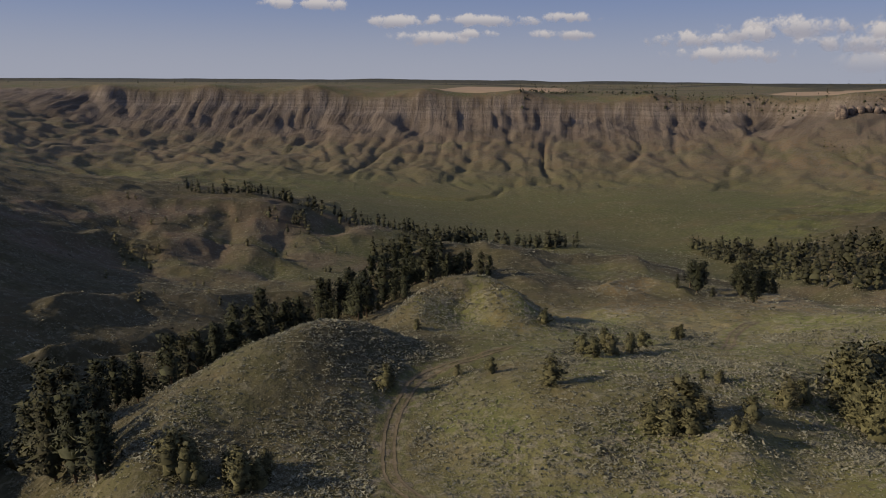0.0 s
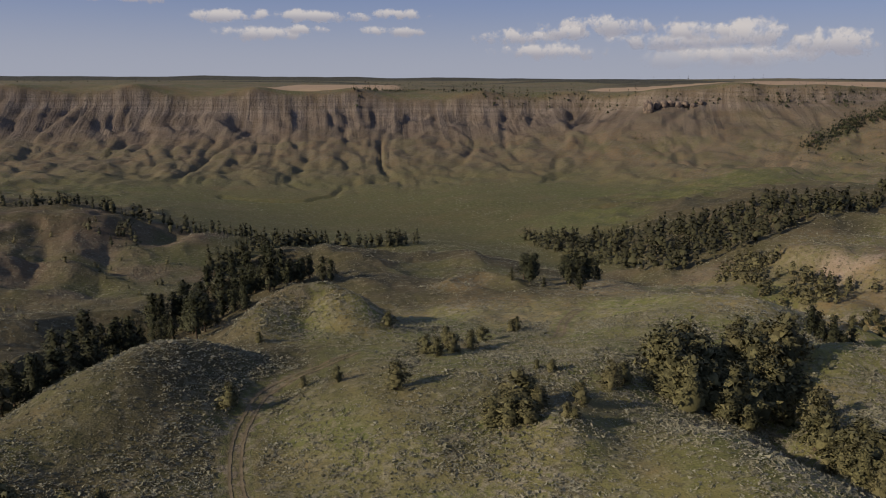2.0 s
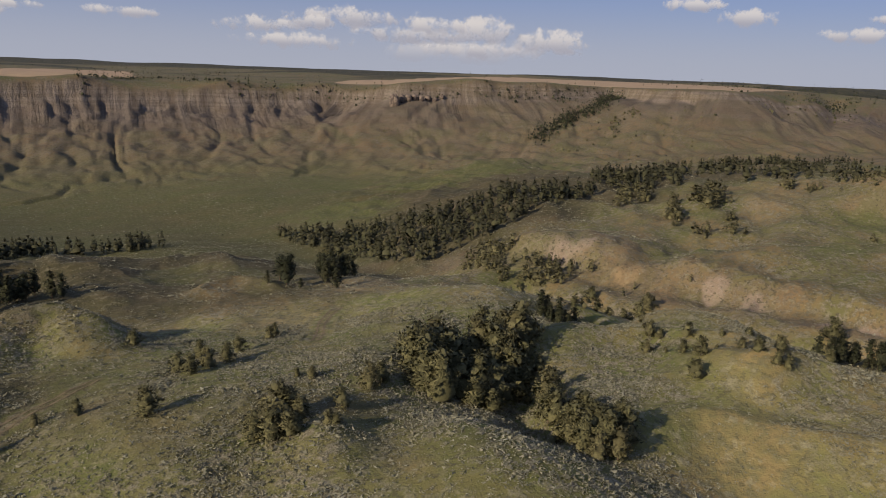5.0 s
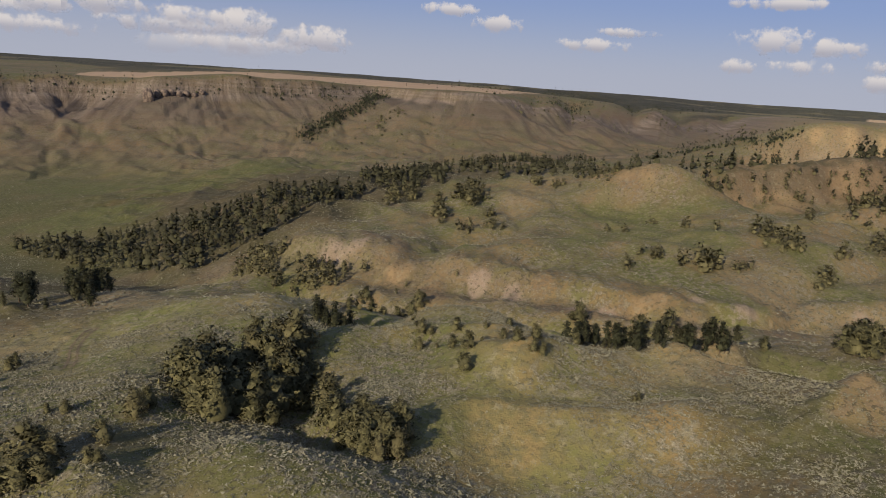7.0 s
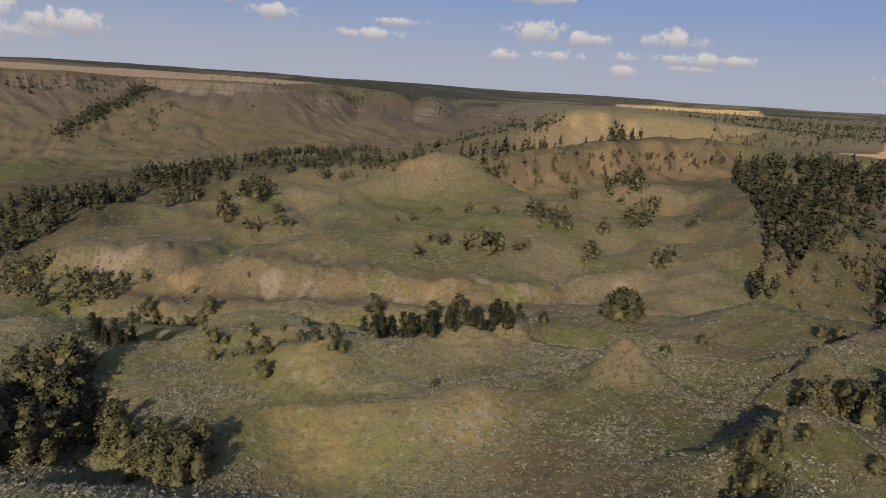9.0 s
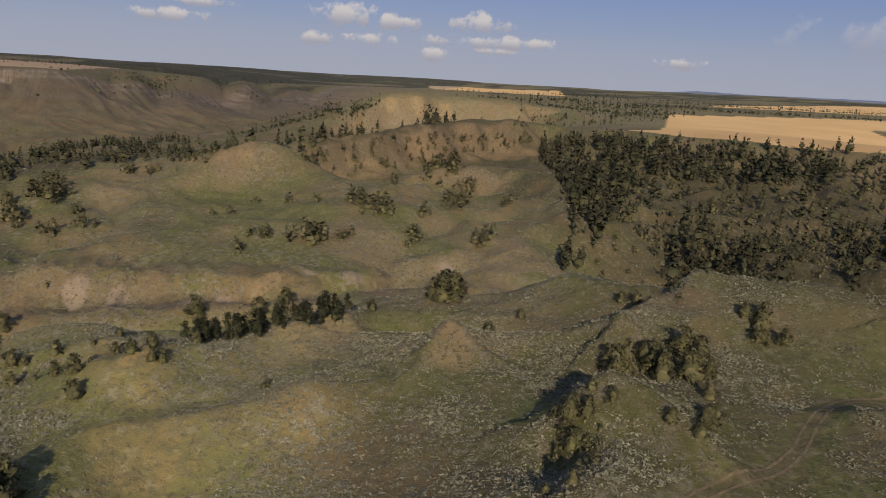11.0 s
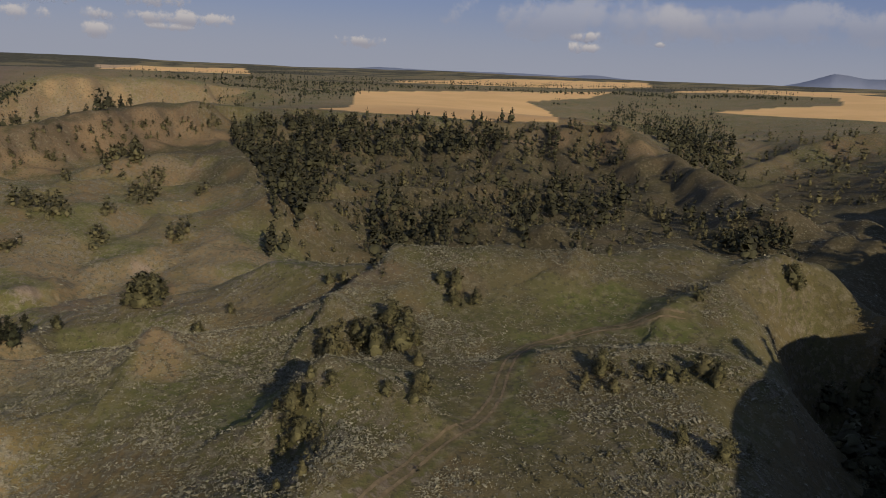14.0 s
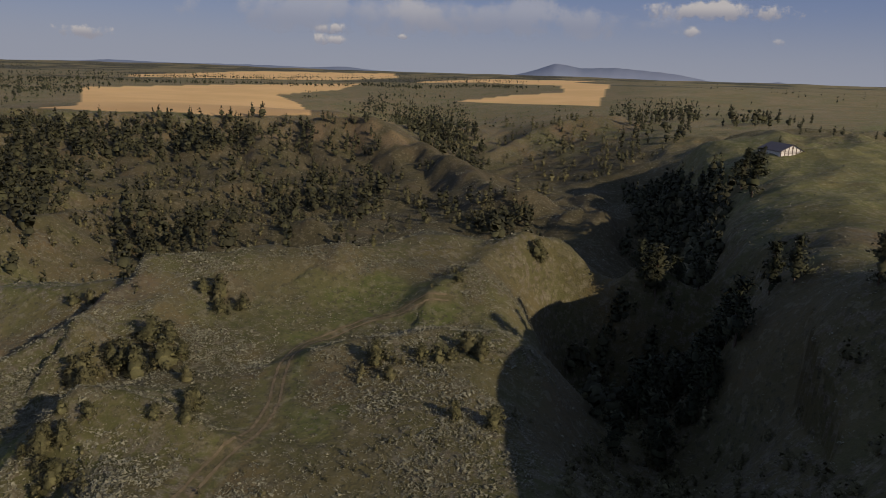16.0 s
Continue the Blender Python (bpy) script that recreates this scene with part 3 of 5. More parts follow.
    relief = times(n, times(n, tuft, 0.9), times(n, fine, 0.35), "ADD")
    relief = times(n, relief, times(n, times(n, noise_node(n, p, 0.28, 6.0, 0.7), 3.5), share(n, "bare")), "ADD")
    n.links.new(times(n, relief, times(n, times(n, flute, 9.0), cliff), "ADD"), bump.inputs["Height"])
    n.links.new(bump.outputs[0], b.inputs["Normal"])
    return m


PRAIRIE = ground_material()


# ---- what covers the ground ----
SPOTS = {"bare": [], "ochre": [], "pale": [], "lush": []}


def spot(kind, x, y, r, amount=1.0):
    SPOTS[kind].append((x, y, r, amount))


def spots(kind, x, y):
    out = np.zeros(np.shape(x))
    ragged = 0.45 * cloudy(x / 9, y / 9, 81, 3)
    for sx, sy, r, amount in SPOTS[kind]:
        out = np.maximum(out, amount * (1 - between(np.hypot(x - sx, y - sy) / r + ragged, 0.6, 1.1)))
    return out


for x, y, r in ((-1, 175, 9), (-102, 389, 26), (-107, 344, 20), (76, 86, 6), (172, 248, 16), (151, 293, 14), (172, 220, 18), (184, 209, 16), (199, 203, 14),
                (152, -55, 7), (162, -35, 8), (190, 163, 18), (196, 148, 18), (195, 183, 16), (200, 128, 16), (201, 108, 14),
                (205, 90, 12), (215, 67, 12), (225, 47, 12), (240, 27, 12), (66, 78, 6), (-46, 113, 5)):
    spot("bare", x, y, r, 0.34)
for x, y, r in ((186, 200, 6), (193, 194, 5), (203, 142, 4), (200, 140, 4), (204, 128, 4), (199, 127, 4), (205, 103, 4), (201, 101, 3), (232, 74, 4), (237, 59, 4), (266, 30, 4), (210, 95, 3)):
    spot("pale", x, y, r, 0.7)
for x, y, r in ((898, 471, 60), (998, 447, 70), (1098, 427, 70), (1198, 407, 80), (958, 441, 50), (1298, 402, 80)):
    spot("bare", x, y, r, 0.7)
for x, y, r in ((190, 170, 5), (219, 86, 5), (223, 83, 4), (378, 174, 20), (387, 161, 22), (391, 144, 20),
                (422, 121, 16), (449, 100, 18), (500, 75, 20), (539, 47, 20), (740, 155, 8), (750, 128, 8), (775, 102, 8), (137, 12, 5), (133, 11, 5), (140, 14, 4), (464, 137, 18),
                (559, 24, 18), (551, 7, 16), (518, -252, 12), (486, -275, 14), (458, -288, 12), (535, -222, 12), (594, -85, 10)):
    spot("ochre", x, y, r, 0.55)
for x, y, r in ((12, 137, 12), (56, 263, 20), (74, 248, 16), (30, 121, 8), (175, 25, 10), (113, -3, 10), (425, -48, 18), (141, -76, 14), (127, -90, 12), (119, -63, 8),
                (109, -48, 7), (100, 57, 20), (118, 78, 16), (299, 118, 40), (329, 148, 30), (109, -103, 14), (100, -242, 50), (120, -292, 60), (95, -202, 30), (160, -302, 40), (130, -342, 60), (210, -332, 40), (59, -152, 16)):
    spot("lush", x, y, r, 0.68)
for x, y, r in ((135, -80, 12), (138, -88, 10), (120, -89, 8), (116, -54, 6), (95, -48, 7), (176, 33, 9), (111, -5, 7), (128, -62, 6), (102, 62, 9), (287, 470, 45), (352, 486, 45), (430, 505, 45), (250, 540, 40), (200, 430, 40)):
    spot("lush", x, y, r, 0.95)

FIELDS = [
    [(1110, -187), (1180, -395), (1252, -704), (1020, -534), (921, -390), (809, -372), (640, -311), (552, -263), (585, -204), (617, -146), (651, -74), (667, -109)],
    [(791, -597), (713, -621), (589, -651), (1023, -1159), (1564, -1558), (1483, -1188), (1237, -1005), (996, -988), (791, -794), (813, -706)],
    [(-23, 915), (20, 1030), (80, 1320), (220, 1359), (165, 964), (80, 912)],
    [(368, 868), (554, 1122), (893, 1184), (1147, 1052), (1048, 642), (760, 556), (720, 685), (586, 730), (541, 743), (445, 851)],
    [(3160, 499), (3622, -71), (2013, -58), (1599, 242)],
    [(1500, -330), (1900, -430), (2700, -1000), (2750, -1700), (2100, -1330), (1640, -820)],
    [(1300, -860), (1500, -1020), (2000, -1750), (1700, -1900), (1330, -1330)],
]
TRACKS = [
    [(14, 138), (8, 134), (-1, 129), (-4, 126), (-6, 119), (-8, 109), (-8, 99), (-7, 91), (-5, 87), (2, 78)],
    [(65, -7), (73, -15), (81, -22), (90, -31), (95, -38), (103, -45), (111, -49), (120, -55), (126, -61), (129, -70), (128, -83), (123, -95)],
    [(61, 144), (65, 151), (70, 162), (75, 169), (81, 175)],
]


def smooth_line(line):
    line = np.array(line, float)
    for _ in range(3):
        a, b = line[:-1] * 0.75 + line[1:] * 0.25, line[:-1] * 0.25 + line[1:] * 0.75
        line = np.concatenate([line[:1], np.stack([a, b], 1).reshape(-1, 2), line[-1:]])
    return line


def track_near(x, y):
    best = np.full(np.shape(x), 1e9)
    for line in TRACKS:
        line = smooth_line(line)
        for (ax, ay), (bx, by) in zip(line[:-1], line[1:]):
            length = max(math.hypot(bx - ax, by - ay), 1e-6)
            ux, uy = (bx - ax) / length, (by - ay) / length
            t = np.clip((x - ax) * ux + (y - ay) * uy, 0, length)
            best = np.minimum(best, np.hypot(x - ax - t * ux, y - ay - t * uy))
    return best


def field_at(x, y):
    out = np.zeros(np.shape(x))
    for poly in FIELDS:
        hit = np.zeros(np.shape(x), bool)
        for (ax, ay), (bx, by) in zip(poly, poly[1:] + poly[:1]):
            if ay != by:
                hit ^= ((ay > y) != (by > y)) & (x < (bx - ax) * (y - ay) / (by - ay) + ax)
        out = np.maximum(out, hit)
    return out


def sagey(x, y):
    """How thick the sagebrush stands."""
    thick = between(cloudy(x / 26, y / 26, 75, 3), -0.5, 0.35) * 0.65 + 0.35
    return thick * (1 - 0.85 * spots("lush", x, y)) * (1 - 0.6 * spots("bare", x, y)) * (1 - 0.7 * spots("ochre", x, y))


# ---- the ground: one sheet to the horizon ----
def ground_sheet():
    yaw = np.radians(np.concatenate([np.arange(-64, -34, 0.8), np.arange(-34, 78, 0.21), np.arange(78, 161, 0.26), np.arange(161, 296, 2.0)]))
    ring = np.concatenate([[0.6, 5, 12, 24, 36, 48, 58], np.arange(64, 260, 1.15), np.arange(260, 640, 2.7), np.arange(640, 800, 3.4), np.arange(800, 1000, 2.6),
                           np.geomspace(1003, 4950, 70)])
    far, way = np.meshgrid(ring, yaw, indexing="ij")
    x, y = far * np.sin(way), far * np.cos(way)
    z = height(x, y)
    rows, cols = x.shape
    at = np.arange(rows * cols).reshape(rows, cols)
    nxt = np.roll(at, -1, axis=1)
    hub = at[0][::-1]
    quads = np.stack([at[:-1], nxt[:-1], nxt[1:], at[1:]], -1).reshape(-1, 4)
    mesh = bpy.data.meshes.new("ground")
    mesh.vertices.add(x.size)
    mesh.vertices.foreach_set("co", np.stack([x, y, z], -1).ravel())
    mesh.loops.add(quads.size + cols)
    mesh.loops.foreach_set("vertex_index", np.append(quads.ravel(), hub))
    mesh.polygons.add(len(quads) + 1)
    mesh.polygons.foreach_set("loop_start", np.arange(len(quads) + 1) * 4)
    mesh.polygons.foreach_set("use_smooth", np.ones(len(quads) + 1, bool))
    mesh.update(calc_edges=True)
    normal = np.empty(x.size * 3)
    mesh.vertices.foreach_get("normal", normal)
    cover = ground_cover(x.ravel(), y.ravel(), z.ravel(), normal.reshape(-1, 3)[:, 2])
    for name, value in cover.items():
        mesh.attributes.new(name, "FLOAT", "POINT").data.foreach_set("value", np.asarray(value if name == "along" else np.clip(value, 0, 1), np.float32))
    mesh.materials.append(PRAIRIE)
    return tagged(new("ground", mesh), "dry grass and sagebrush badlands running to the horizon", "ground", kind="structure")


def ground_cover(x, y, z, up):
    far = np.hypot(x, y)
    steep = 1 - between(up, 0.80, 0.94)
    s, u = along_rim(x, y)
    wall = between(u, -6, 10) * (1 - 0.55 * between(u, 60, 130)) * (1 - between(u, 180, 330))
    bare = np.maximum(steep * 0.42 * (0.15 + 0.85 * between(far, 300, 420)), wall * 0.8 * (1 - 0.45 * between(s, 1060, 1250)))
    bare = np.maximum(bare, spots("bare", x, y))
    bare = np.maximum(bare, 0.55 * between(cloudy(x / 34, y / 34, 83, 3), -0.2, 0.35) * (x < -30) * between(far, 290, 330) * (1 - between(far, 440, 480)))
    valley = (1 - between(z, 10, 24)) * between(far, 250, 330)
    lush = np.maximum(valley * (0.75 + 0.35 * cloudy(x / 70, y / 25, 73, 2)), between(cloudy(x / 38, y / 38, 71, 3), 0.1, 0.5) * 0.7)
    lush = np.maximum(lush, spots("lush", x, y))
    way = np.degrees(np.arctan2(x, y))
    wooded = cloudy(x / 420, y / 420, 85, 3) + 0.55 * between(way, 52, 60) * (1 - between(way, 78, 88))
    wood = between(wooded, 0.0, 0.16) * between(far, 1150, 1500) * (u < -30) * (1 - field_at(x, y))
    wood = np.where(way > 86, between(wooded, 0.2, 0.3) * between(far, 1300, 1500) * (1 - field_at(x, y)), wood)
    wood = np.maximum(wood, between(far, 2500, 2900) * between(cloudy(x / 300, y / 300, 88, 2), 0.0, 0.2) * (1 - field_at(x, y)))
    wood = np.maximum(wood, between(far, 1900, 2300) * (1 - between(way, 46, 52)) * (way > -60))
    # distance out from the ground that is painted as brighter lit
    lit_zone = np.hypot((x - 235) / 250, (y - 118) / 150) + 0.3 * cloudy(x / 60, y / 60, 89, 3)
    # brown heath outside it, its colour also darkened for weaker light
    dim_heath = between(lit_zone, 0.75, 1.15) * (1 - between(far, 520, 640))
    lush = lush * (1 - 0.75 * between(way, 52, 58) * (1 - between(way, 76, 82)) * (1 - between(far, 175, 200)))
    # near ground up to bearing 60: greener, and painted less bright
    hollow = (1 - between(way, 52, 60)) * (1 - between(far, 150, 200))
    lush = np.maximum(lush, hollow * (0.55 + 0.5 * cloudy(x / 17, y / 17, 91, 3)))
    beyond = between(far, 640, 760) * between(way, 70, 76)
    lush = lush * (1 - 0.6 * beyond)
    dim_heath = dim_heath * (1 - 0.5 * between(way, 80, 90) * (1 - between(far, 215, 240))) * (1 - 0.4 * between(far, 225, 270) * between(way, 82, 92) * (1 - between(way, 98, 106))) * (1 - 0.6 * beyond) * (1 - 0.85 * spots("lush", x, y)) * (1 - 0.6 * valley)
    rut = 1 - between(track_near(x, y), 1.1, 2.6)
    bare = bare * np.where(way > 88, 0.3 + 0.7 * (1 - between(far, 200, 260) * (1 - between(far, 620, 660))), 1.0)
    bare = bare * np.where((x < -20) & (far < 300), 0.3, 1.0)
    lush = np.maximum(lush, between(way, 84, 96) * (1 - between(far, 230, 300)) * (0.36 + 0.6 * cloudy(x / 30, y / 30, 77, 2)))
    lush = np.maximum(lush, 0.95 * (1 - between(track_near(x, y), 1.8, 3.4)))
    dim_heath = dim_heath * (1 - 0.9 * (1 - between(track_near(x, y), 1.8, 3.4)))
    return {"bare": bare, "lush": lush, "sage": sagey(x, y) * (1 - 0.7 * valley), "ochre": spots("ochre", x, y), "pale": spots("pale", x, y), "field": field_at(x, y), "track": 0.5 * rut, "stubble": 1.0 * (y > 350), "wood": wood, "dim_heath": dim_heath, "lit_zone": (1 - 0.45 * hollow) * (1 - between(lit_zone, 0.75, 1.15)) * (1 - between(far, 520, 640)) * (1 - 0.72 * between(far, 185, 225)) * (1 - between(way, 70, 80) * (1 - between(far, 185, 225))) + 0.6 * between(far, 640, 760) * between(way, 70, 78) + between(way, 140, 146) * between(far, 215, 260), "along": s, "strata": between(u, 0, 4) * (1 - between(u, 14, 34)) * (1 - between(s, 2300, 2700)), "wall": between(u, -6, 6) * (1 - 0.6 * between(u, 60, 130)) * (1 - between(u, 200, 300)) * (1 - between(s, 2300, 2700))}

ground_sheet()

# ---- trees ----

ICO = bmesh.new()
bmesh.ops.create_icosphere(ICO, subdivisions=1, radius=1.0)
ICO_V = np.array([v.co[:] for v in ICO.verts])
ICO_F = np.array([[v.index for v in f.verts] for f in ICO.faces])
ICO.free()


def mesh_of(name, verts, faces, mat, bulge=None):
    """A mesh from arrays; bulge gives the way that foliage swells at each vertex."""
    if bulge is not None:
        bulge = bulge / np.maximum(np.linalg.norm(bulge, axis=1, keepdims=True), 1e-6)
        a, b, c = (verts[faces[:, i]] for i in range(3))
        turned = (np.cross(b - a, c - a) * bulge[faces[:, 0]]).sum(1) < 0
        faces = np.where(turned[:, None], faces[:, ::-1], faces)
    mesh = bpy.data.meshes.new(name)
    mesh.vertices.add(len(verts))
    mesh.vertices.foreach_set("co", np.asarray(verts, np.float32).ravel())
    mesh.loops.add(faces.size)
    mesh.loops.foreach_set("vertex_index", faces.ravel())
    mesh.polygons.add(len(faces))
    mesh.polygons.foreach_set("loop_start", np.arange(len(faces)) * faces.shape[1])
    mesh.update(calc_edges=True)
    mesh.materials.append(mat)
    if bulge is not None:
        mesh.normals_split_custom_set_from_vertices(bulge)
    return mesh


def swell(v, low=0.3):
    """The outward way over a rounded crown one metre tall."""
    return (v - (0, 0, low)) * (1, 1, 0.42) + (0, 0, 0.09)


def sprays(rng, at, size):
    """Small ragged triangles of needles round each place."""
    tri = at[:, None] + rng.normal(0, 1, (len(at), 3, 3)) * size[:, None, None] * np.array([1, 1, 0.8])
    return tri.reshape(-1, 3), np.arange(len(at) * 3).reshape(-1, 3)


def joined(*pieces):
    vs, fs, count = [], [], 0
    for v, f in pieces:
        vs.append(v)
        fs.append(f + count)
        count += len(v)
    return np.concatenate(vs), np.concatenate(fs)


def profile(kind, z):
    """The crown's half-width at each height of a tree one metre tall."""
    if kind == "pine":
        return 0.225 * np.clip((z - 0.04) / 0.26, 0.3, 1) * np.clip((1.03 - z) / 0.70, 0.04, 1)
    return 0.36 * np.clip((z + 0.16) / 0.34, 0.4, 1) * np.clip((1.05 - z) / 0.68, 0.06, 1) ** 0.72


def lobes(rng, kind, count, fill):
    """Rounded ragged masses of foliage that make up the inside of a crown."""
    z = np.linspace(0.20 if kind == "pine" else 0.16, 0.86, count) + rng.uniform(-0.05, 0.05, count)
    r = profile(kind, z)
    way, off = rng.uniform(0, 2 * np.pi, count), rng.uniform(0.0, 0.55, count) * r
    at = np.stack([off * np.cos(way), off * np.sin(way), z], -1)
    size = np.stack([r * fill, r * fill, np.maximum(r * fill, 0.085)], -1) * rng.uniform(0.75, 1.15, (count, 1))
    v = ICO_V[None] * (1 + 0.42 * rng.uniform(-1, 1, (count, 12, 1))) * size[:, None] + at[:, None]
    f = ICO_F[None] + (np.arange(count) * 12)[:, None, None]
    return v.reshape(-1, 3), f.reshape(-1, 3)


def crown(kind, seed, boughs, tufts):
    """Clumps of needles at the ends of boughs, with gaps between them."""
    rng = np.random.default_rng(seed)
    z = (0.16 if kind == "pine" else 0.10) + (0.80 if kind == "pine" else 0.84) * rng.uniform(0, 1, boughs)
    way = rng.uniform(0, 2 * np.pi, boughs)
    out = profile(kind, z) * rng.uniform(0.45, 1.12, boughs)
    heart = np.stack([out * np.cos(way), out * np.sin(way), z], -1)
    k = rng.integers(0, boughs, tufts)
    spread = rng.uniform(0.035, 0.075, boughs)[k][:, None] * (1.0 if kind == "pine" else 1.25)
    at = heart[k] + rng.normal(0, 1, (tufts, 3)) * spread * np.array([1, 1, 0.6])
    at[:, 2] = np.maximum(at[:, 2], 0.03)
    return joined(lobes(rng, kind, 8, 0.52), sprays(rng, at, rng.uniform(0.014, 0.031, tufts) * (1.0 if kind == "pine" else 1.3)))


def far_crown(rng, kind, count, tufts):
    core = lobes(rng, kind, count, 0.8 if kind == "pine" else 0.42)
    z = 0.08 + 0.9 * rng.uniform(0, 1, tufts)
    way = rng.uniform(0, 2 * np.pi, tufts)
    r = profile(kind, z) * rng.uniform(0.35, 1.15, tufts)
    return joined(core, sprays(rng, np.stack([r * np.cos(way), r * np.sin(way), z], -1), rng.uniform(0.025, 0.06, tufts) * (1.0 if kind == "pine" else 1.2)))


def stem(seed, top, thick, limbs):
    """A tapered, slightly bent trunk with limbs."""
    rng = np.random.default_rng(seed)
    vs, fs = [], []

    def rod(a, b, r0, r1):
        a, b = np.array(a), np.array(b)
        d = (b - a) / np.linalg.norm(b - a)
        u = np.cross(d, (0.3, 0.9, 0.1))
        u /= np.linalg.norm(u)
        w = np.cross(d, u)
        k = len(vs)
        for p, r in ((a, r0), (b, r1)):
            for i in range(6):
                vs.append(p + r * (math.cos(i * math.pi / 3) * u + math.sin(i * math.pi / 3) * w))
        for i in range(6):
            fs.append((k + i, k + (i + 1) % 6, k + 6 + (i + 1) % 6, k + 6 + i))

    bend = rng.uniform(-0.02, 0.02, (5, 2))
    bend[0] = 0
    line = [(bend[i, 0], bend[i, 1], top * i / 4 - 0.06 * (i == 0)) for i in range(5)]
    for i in range(4):
        rod(line[i], line[i + 1], thick * (1 - i / 4.6), thick * (1 - (i + 1) / 4.6))
    for i in range(limbs):
        z, way = rng.uniform(0.15, 0.8) * top, rng.uniform(0, 2 * math.pi)
        out = 0.17 * (1.1 - z)
        rod((0, 0, z), (out * math.cos(way), out * math.sin(way), z + 0.05), thick * 0.3, thick * 0.1)
    return np.array(vs), np.array(fs)


def foliage_material(name, dark, light, dry):
    m, n, b = material(name, 0.8)
    g = n.nodes.new("ShaderNodeNewGeometry")
    o = n.nodes.new("ShaderNodeObjectInfo")
    c = mixed(n, stretch(n, g.outputs["Random Per Island"], 0.0, 1.0), dark, light)
    c = mixed(n, stretch(n, o.outputs["Random"], 0.55, 1.0, 0.0, 0.3), c, dry)
    p = noise_node(n, g.outputs["Position"], 3.0, 3.0)
    c = mixed(n, stretch(n, p, 0.45, 0.7, 0.0, 0.5), c, dark)
    n.links.new(c, b.inputs["Base Color"])
    return m


def bark_material():
    m, n, b = material("bark", 0.95)
    g = n.nodes.new("ShaderNodeNewGeometry")
    c = mixed(n, stretch(n, noise_node(n, g.outputs["Position"], 6.0), 0.35, 0.65), (0.06, 0.043, 0.03), (0.13, 0.095, 0.065))
    n.links.new(c, b.inputs["Base Color"])
    return m


PINE_GREEN = foliage_material("pine_needles", (0.018, 0.021, 0.011), (0.062, 0.065, 0.029), (0.085, 0.072, 0.036))
JUNIPER_GREEN = foliage_material("juniper_foliage", (0.048, 0.047, 0.021), (0.14, 0.13, 0.058), (0.15, 0.125, 0.062))
BARK = bark_material()
KINDS = {
    "pine": ("pine_tree", PINE_GREEN, "ponderosa pine with an olive-green ragged crown", 34, 1150),
    "juniper": ("juniper", JUNIPER_GREEN, "bushy olive-green juniper growing in the dry grass", 30, 1150),
}
NEAR_TREES, FAR_TREES = [], []
dice = np.random.default_rng(7)


def plant(kind, x, y, tall, near):
    (NEAR_TREES if near else FAR_TREES).append((kind, x, y, tall))


def single(kind, x, y, tall, near):
    plant(kind, x, y, tall, near)


def scatter(kind, spots, tall, near, gap):
    kept = []
    for x, y in spots:
        if all((x - a) ** 2 + (y - b) ** 2 > gap * gap for a, b in kept[-60:]):
            kept.append((x, y))
            plant(kind, x, y, tall * dice.uniform(0.45, 1.28), near)


def inside(poly, x, y):
    hit = np.zeros(np.shape(x), bool)
    for (ax, ay), (bx, by) in zip(poly, poly[1:] + poly[:1]):
        if ay != by:
            hit ^= ((ay > y) != (by > y)) & (x < (bx - ax) * (y - ay) / (by - ay) + ax)
    return hit


def grove(kind, count, tall, near, *poly):
    """Trees scattered over a patch of ground."""
    poly = list(poly)
    lo, hi = np.min(poly, axis=0), np.max(poly, axis=0)
    pts = dice.uniform(lo, hi, (count * 30, 2))
    pts = pts[inside(poly, pts[:, 0], pts[:, 1])][:count]
    scatter(kind, pts.tolist(), tall, near, tall * 0.16)


def row(kind, count, tall, width, near, *line):
    """Trees along a line, to either side of it."""
    line = np.array(line, float)
    step = np.append(0, np.cumsum(np.hypot(*np.diff(line, axis=0).T)))
    at = dice.uniform(0, step[-1], count)
    x, y = np.interp(at, step, line[:, 0]), np.interp(at, step, line[:, 1])
    pts = np.stack([x, y], -1) + dice.normal(0, width * 0.4, (count, 2))
    scatter(kind, pts.tolist(), tall, near, tall * 0.14)


row('pine', 120, 9.0, 12.0, False, (-34, 355), (-13, 395), (20, 414), (45, 405), (77, 398))  # row down to the valley
row('pine', 110, 8.0, 9.0, False, (-168, 454), (-106, 445), (-65, 436), (-27, 419), (0, 427))  # row along the dark hill
grove('pine', 95, 10.0, True, (-51, 200), (-23, 196), (-13, 215), (3, 240), (-5, 290), (-33, 285), (-45, 250))  # grove in the west draw
row('pine', 22, 8.0, 8.0, True, (-9, 277), (4, 241), (16, 242))  # behind the second knoll
row('pine', 52, 10.0, 10.0, True, (-85, 106), (-79, 118), (-71, 130), (-65, 143), (-57, 156), (-52, 174), (-46, 205))  # west draw
grove('pine', 14, 7.0, False, (-104, 411), (-77, 413), (-72, 380), (-95, 395))  # dark hill
grove('juniper', 12, 6.0, False, (-156, 332), (-132, 331), (-132, 323), (-146, 311))  # dark hill foot
grove('juniper', 24, 3.0, False, (-148, 303), (-43, 331), (-44, 246), (-56, 177), (-91, 179))  # west sage scatter
single('juniper', -35.5, 90.4, 6.1, True)
single('juniper', -28.6, 90.9, 4.8, True)
single('juniper', -25.0, 92.6, 3.9, True)
single('juniper', -33.0, 87.5, 3.8, True)
row('pine', 26, 8.0, 9.0, True, (71, 223), (80, 228), (79, 203), (89, 206), (120, 260))  # clump on the flats
single('juniper', 3.1, 124.7, 2.4, True)
single('juniper', 9.2, 121.5, 3.2, True)
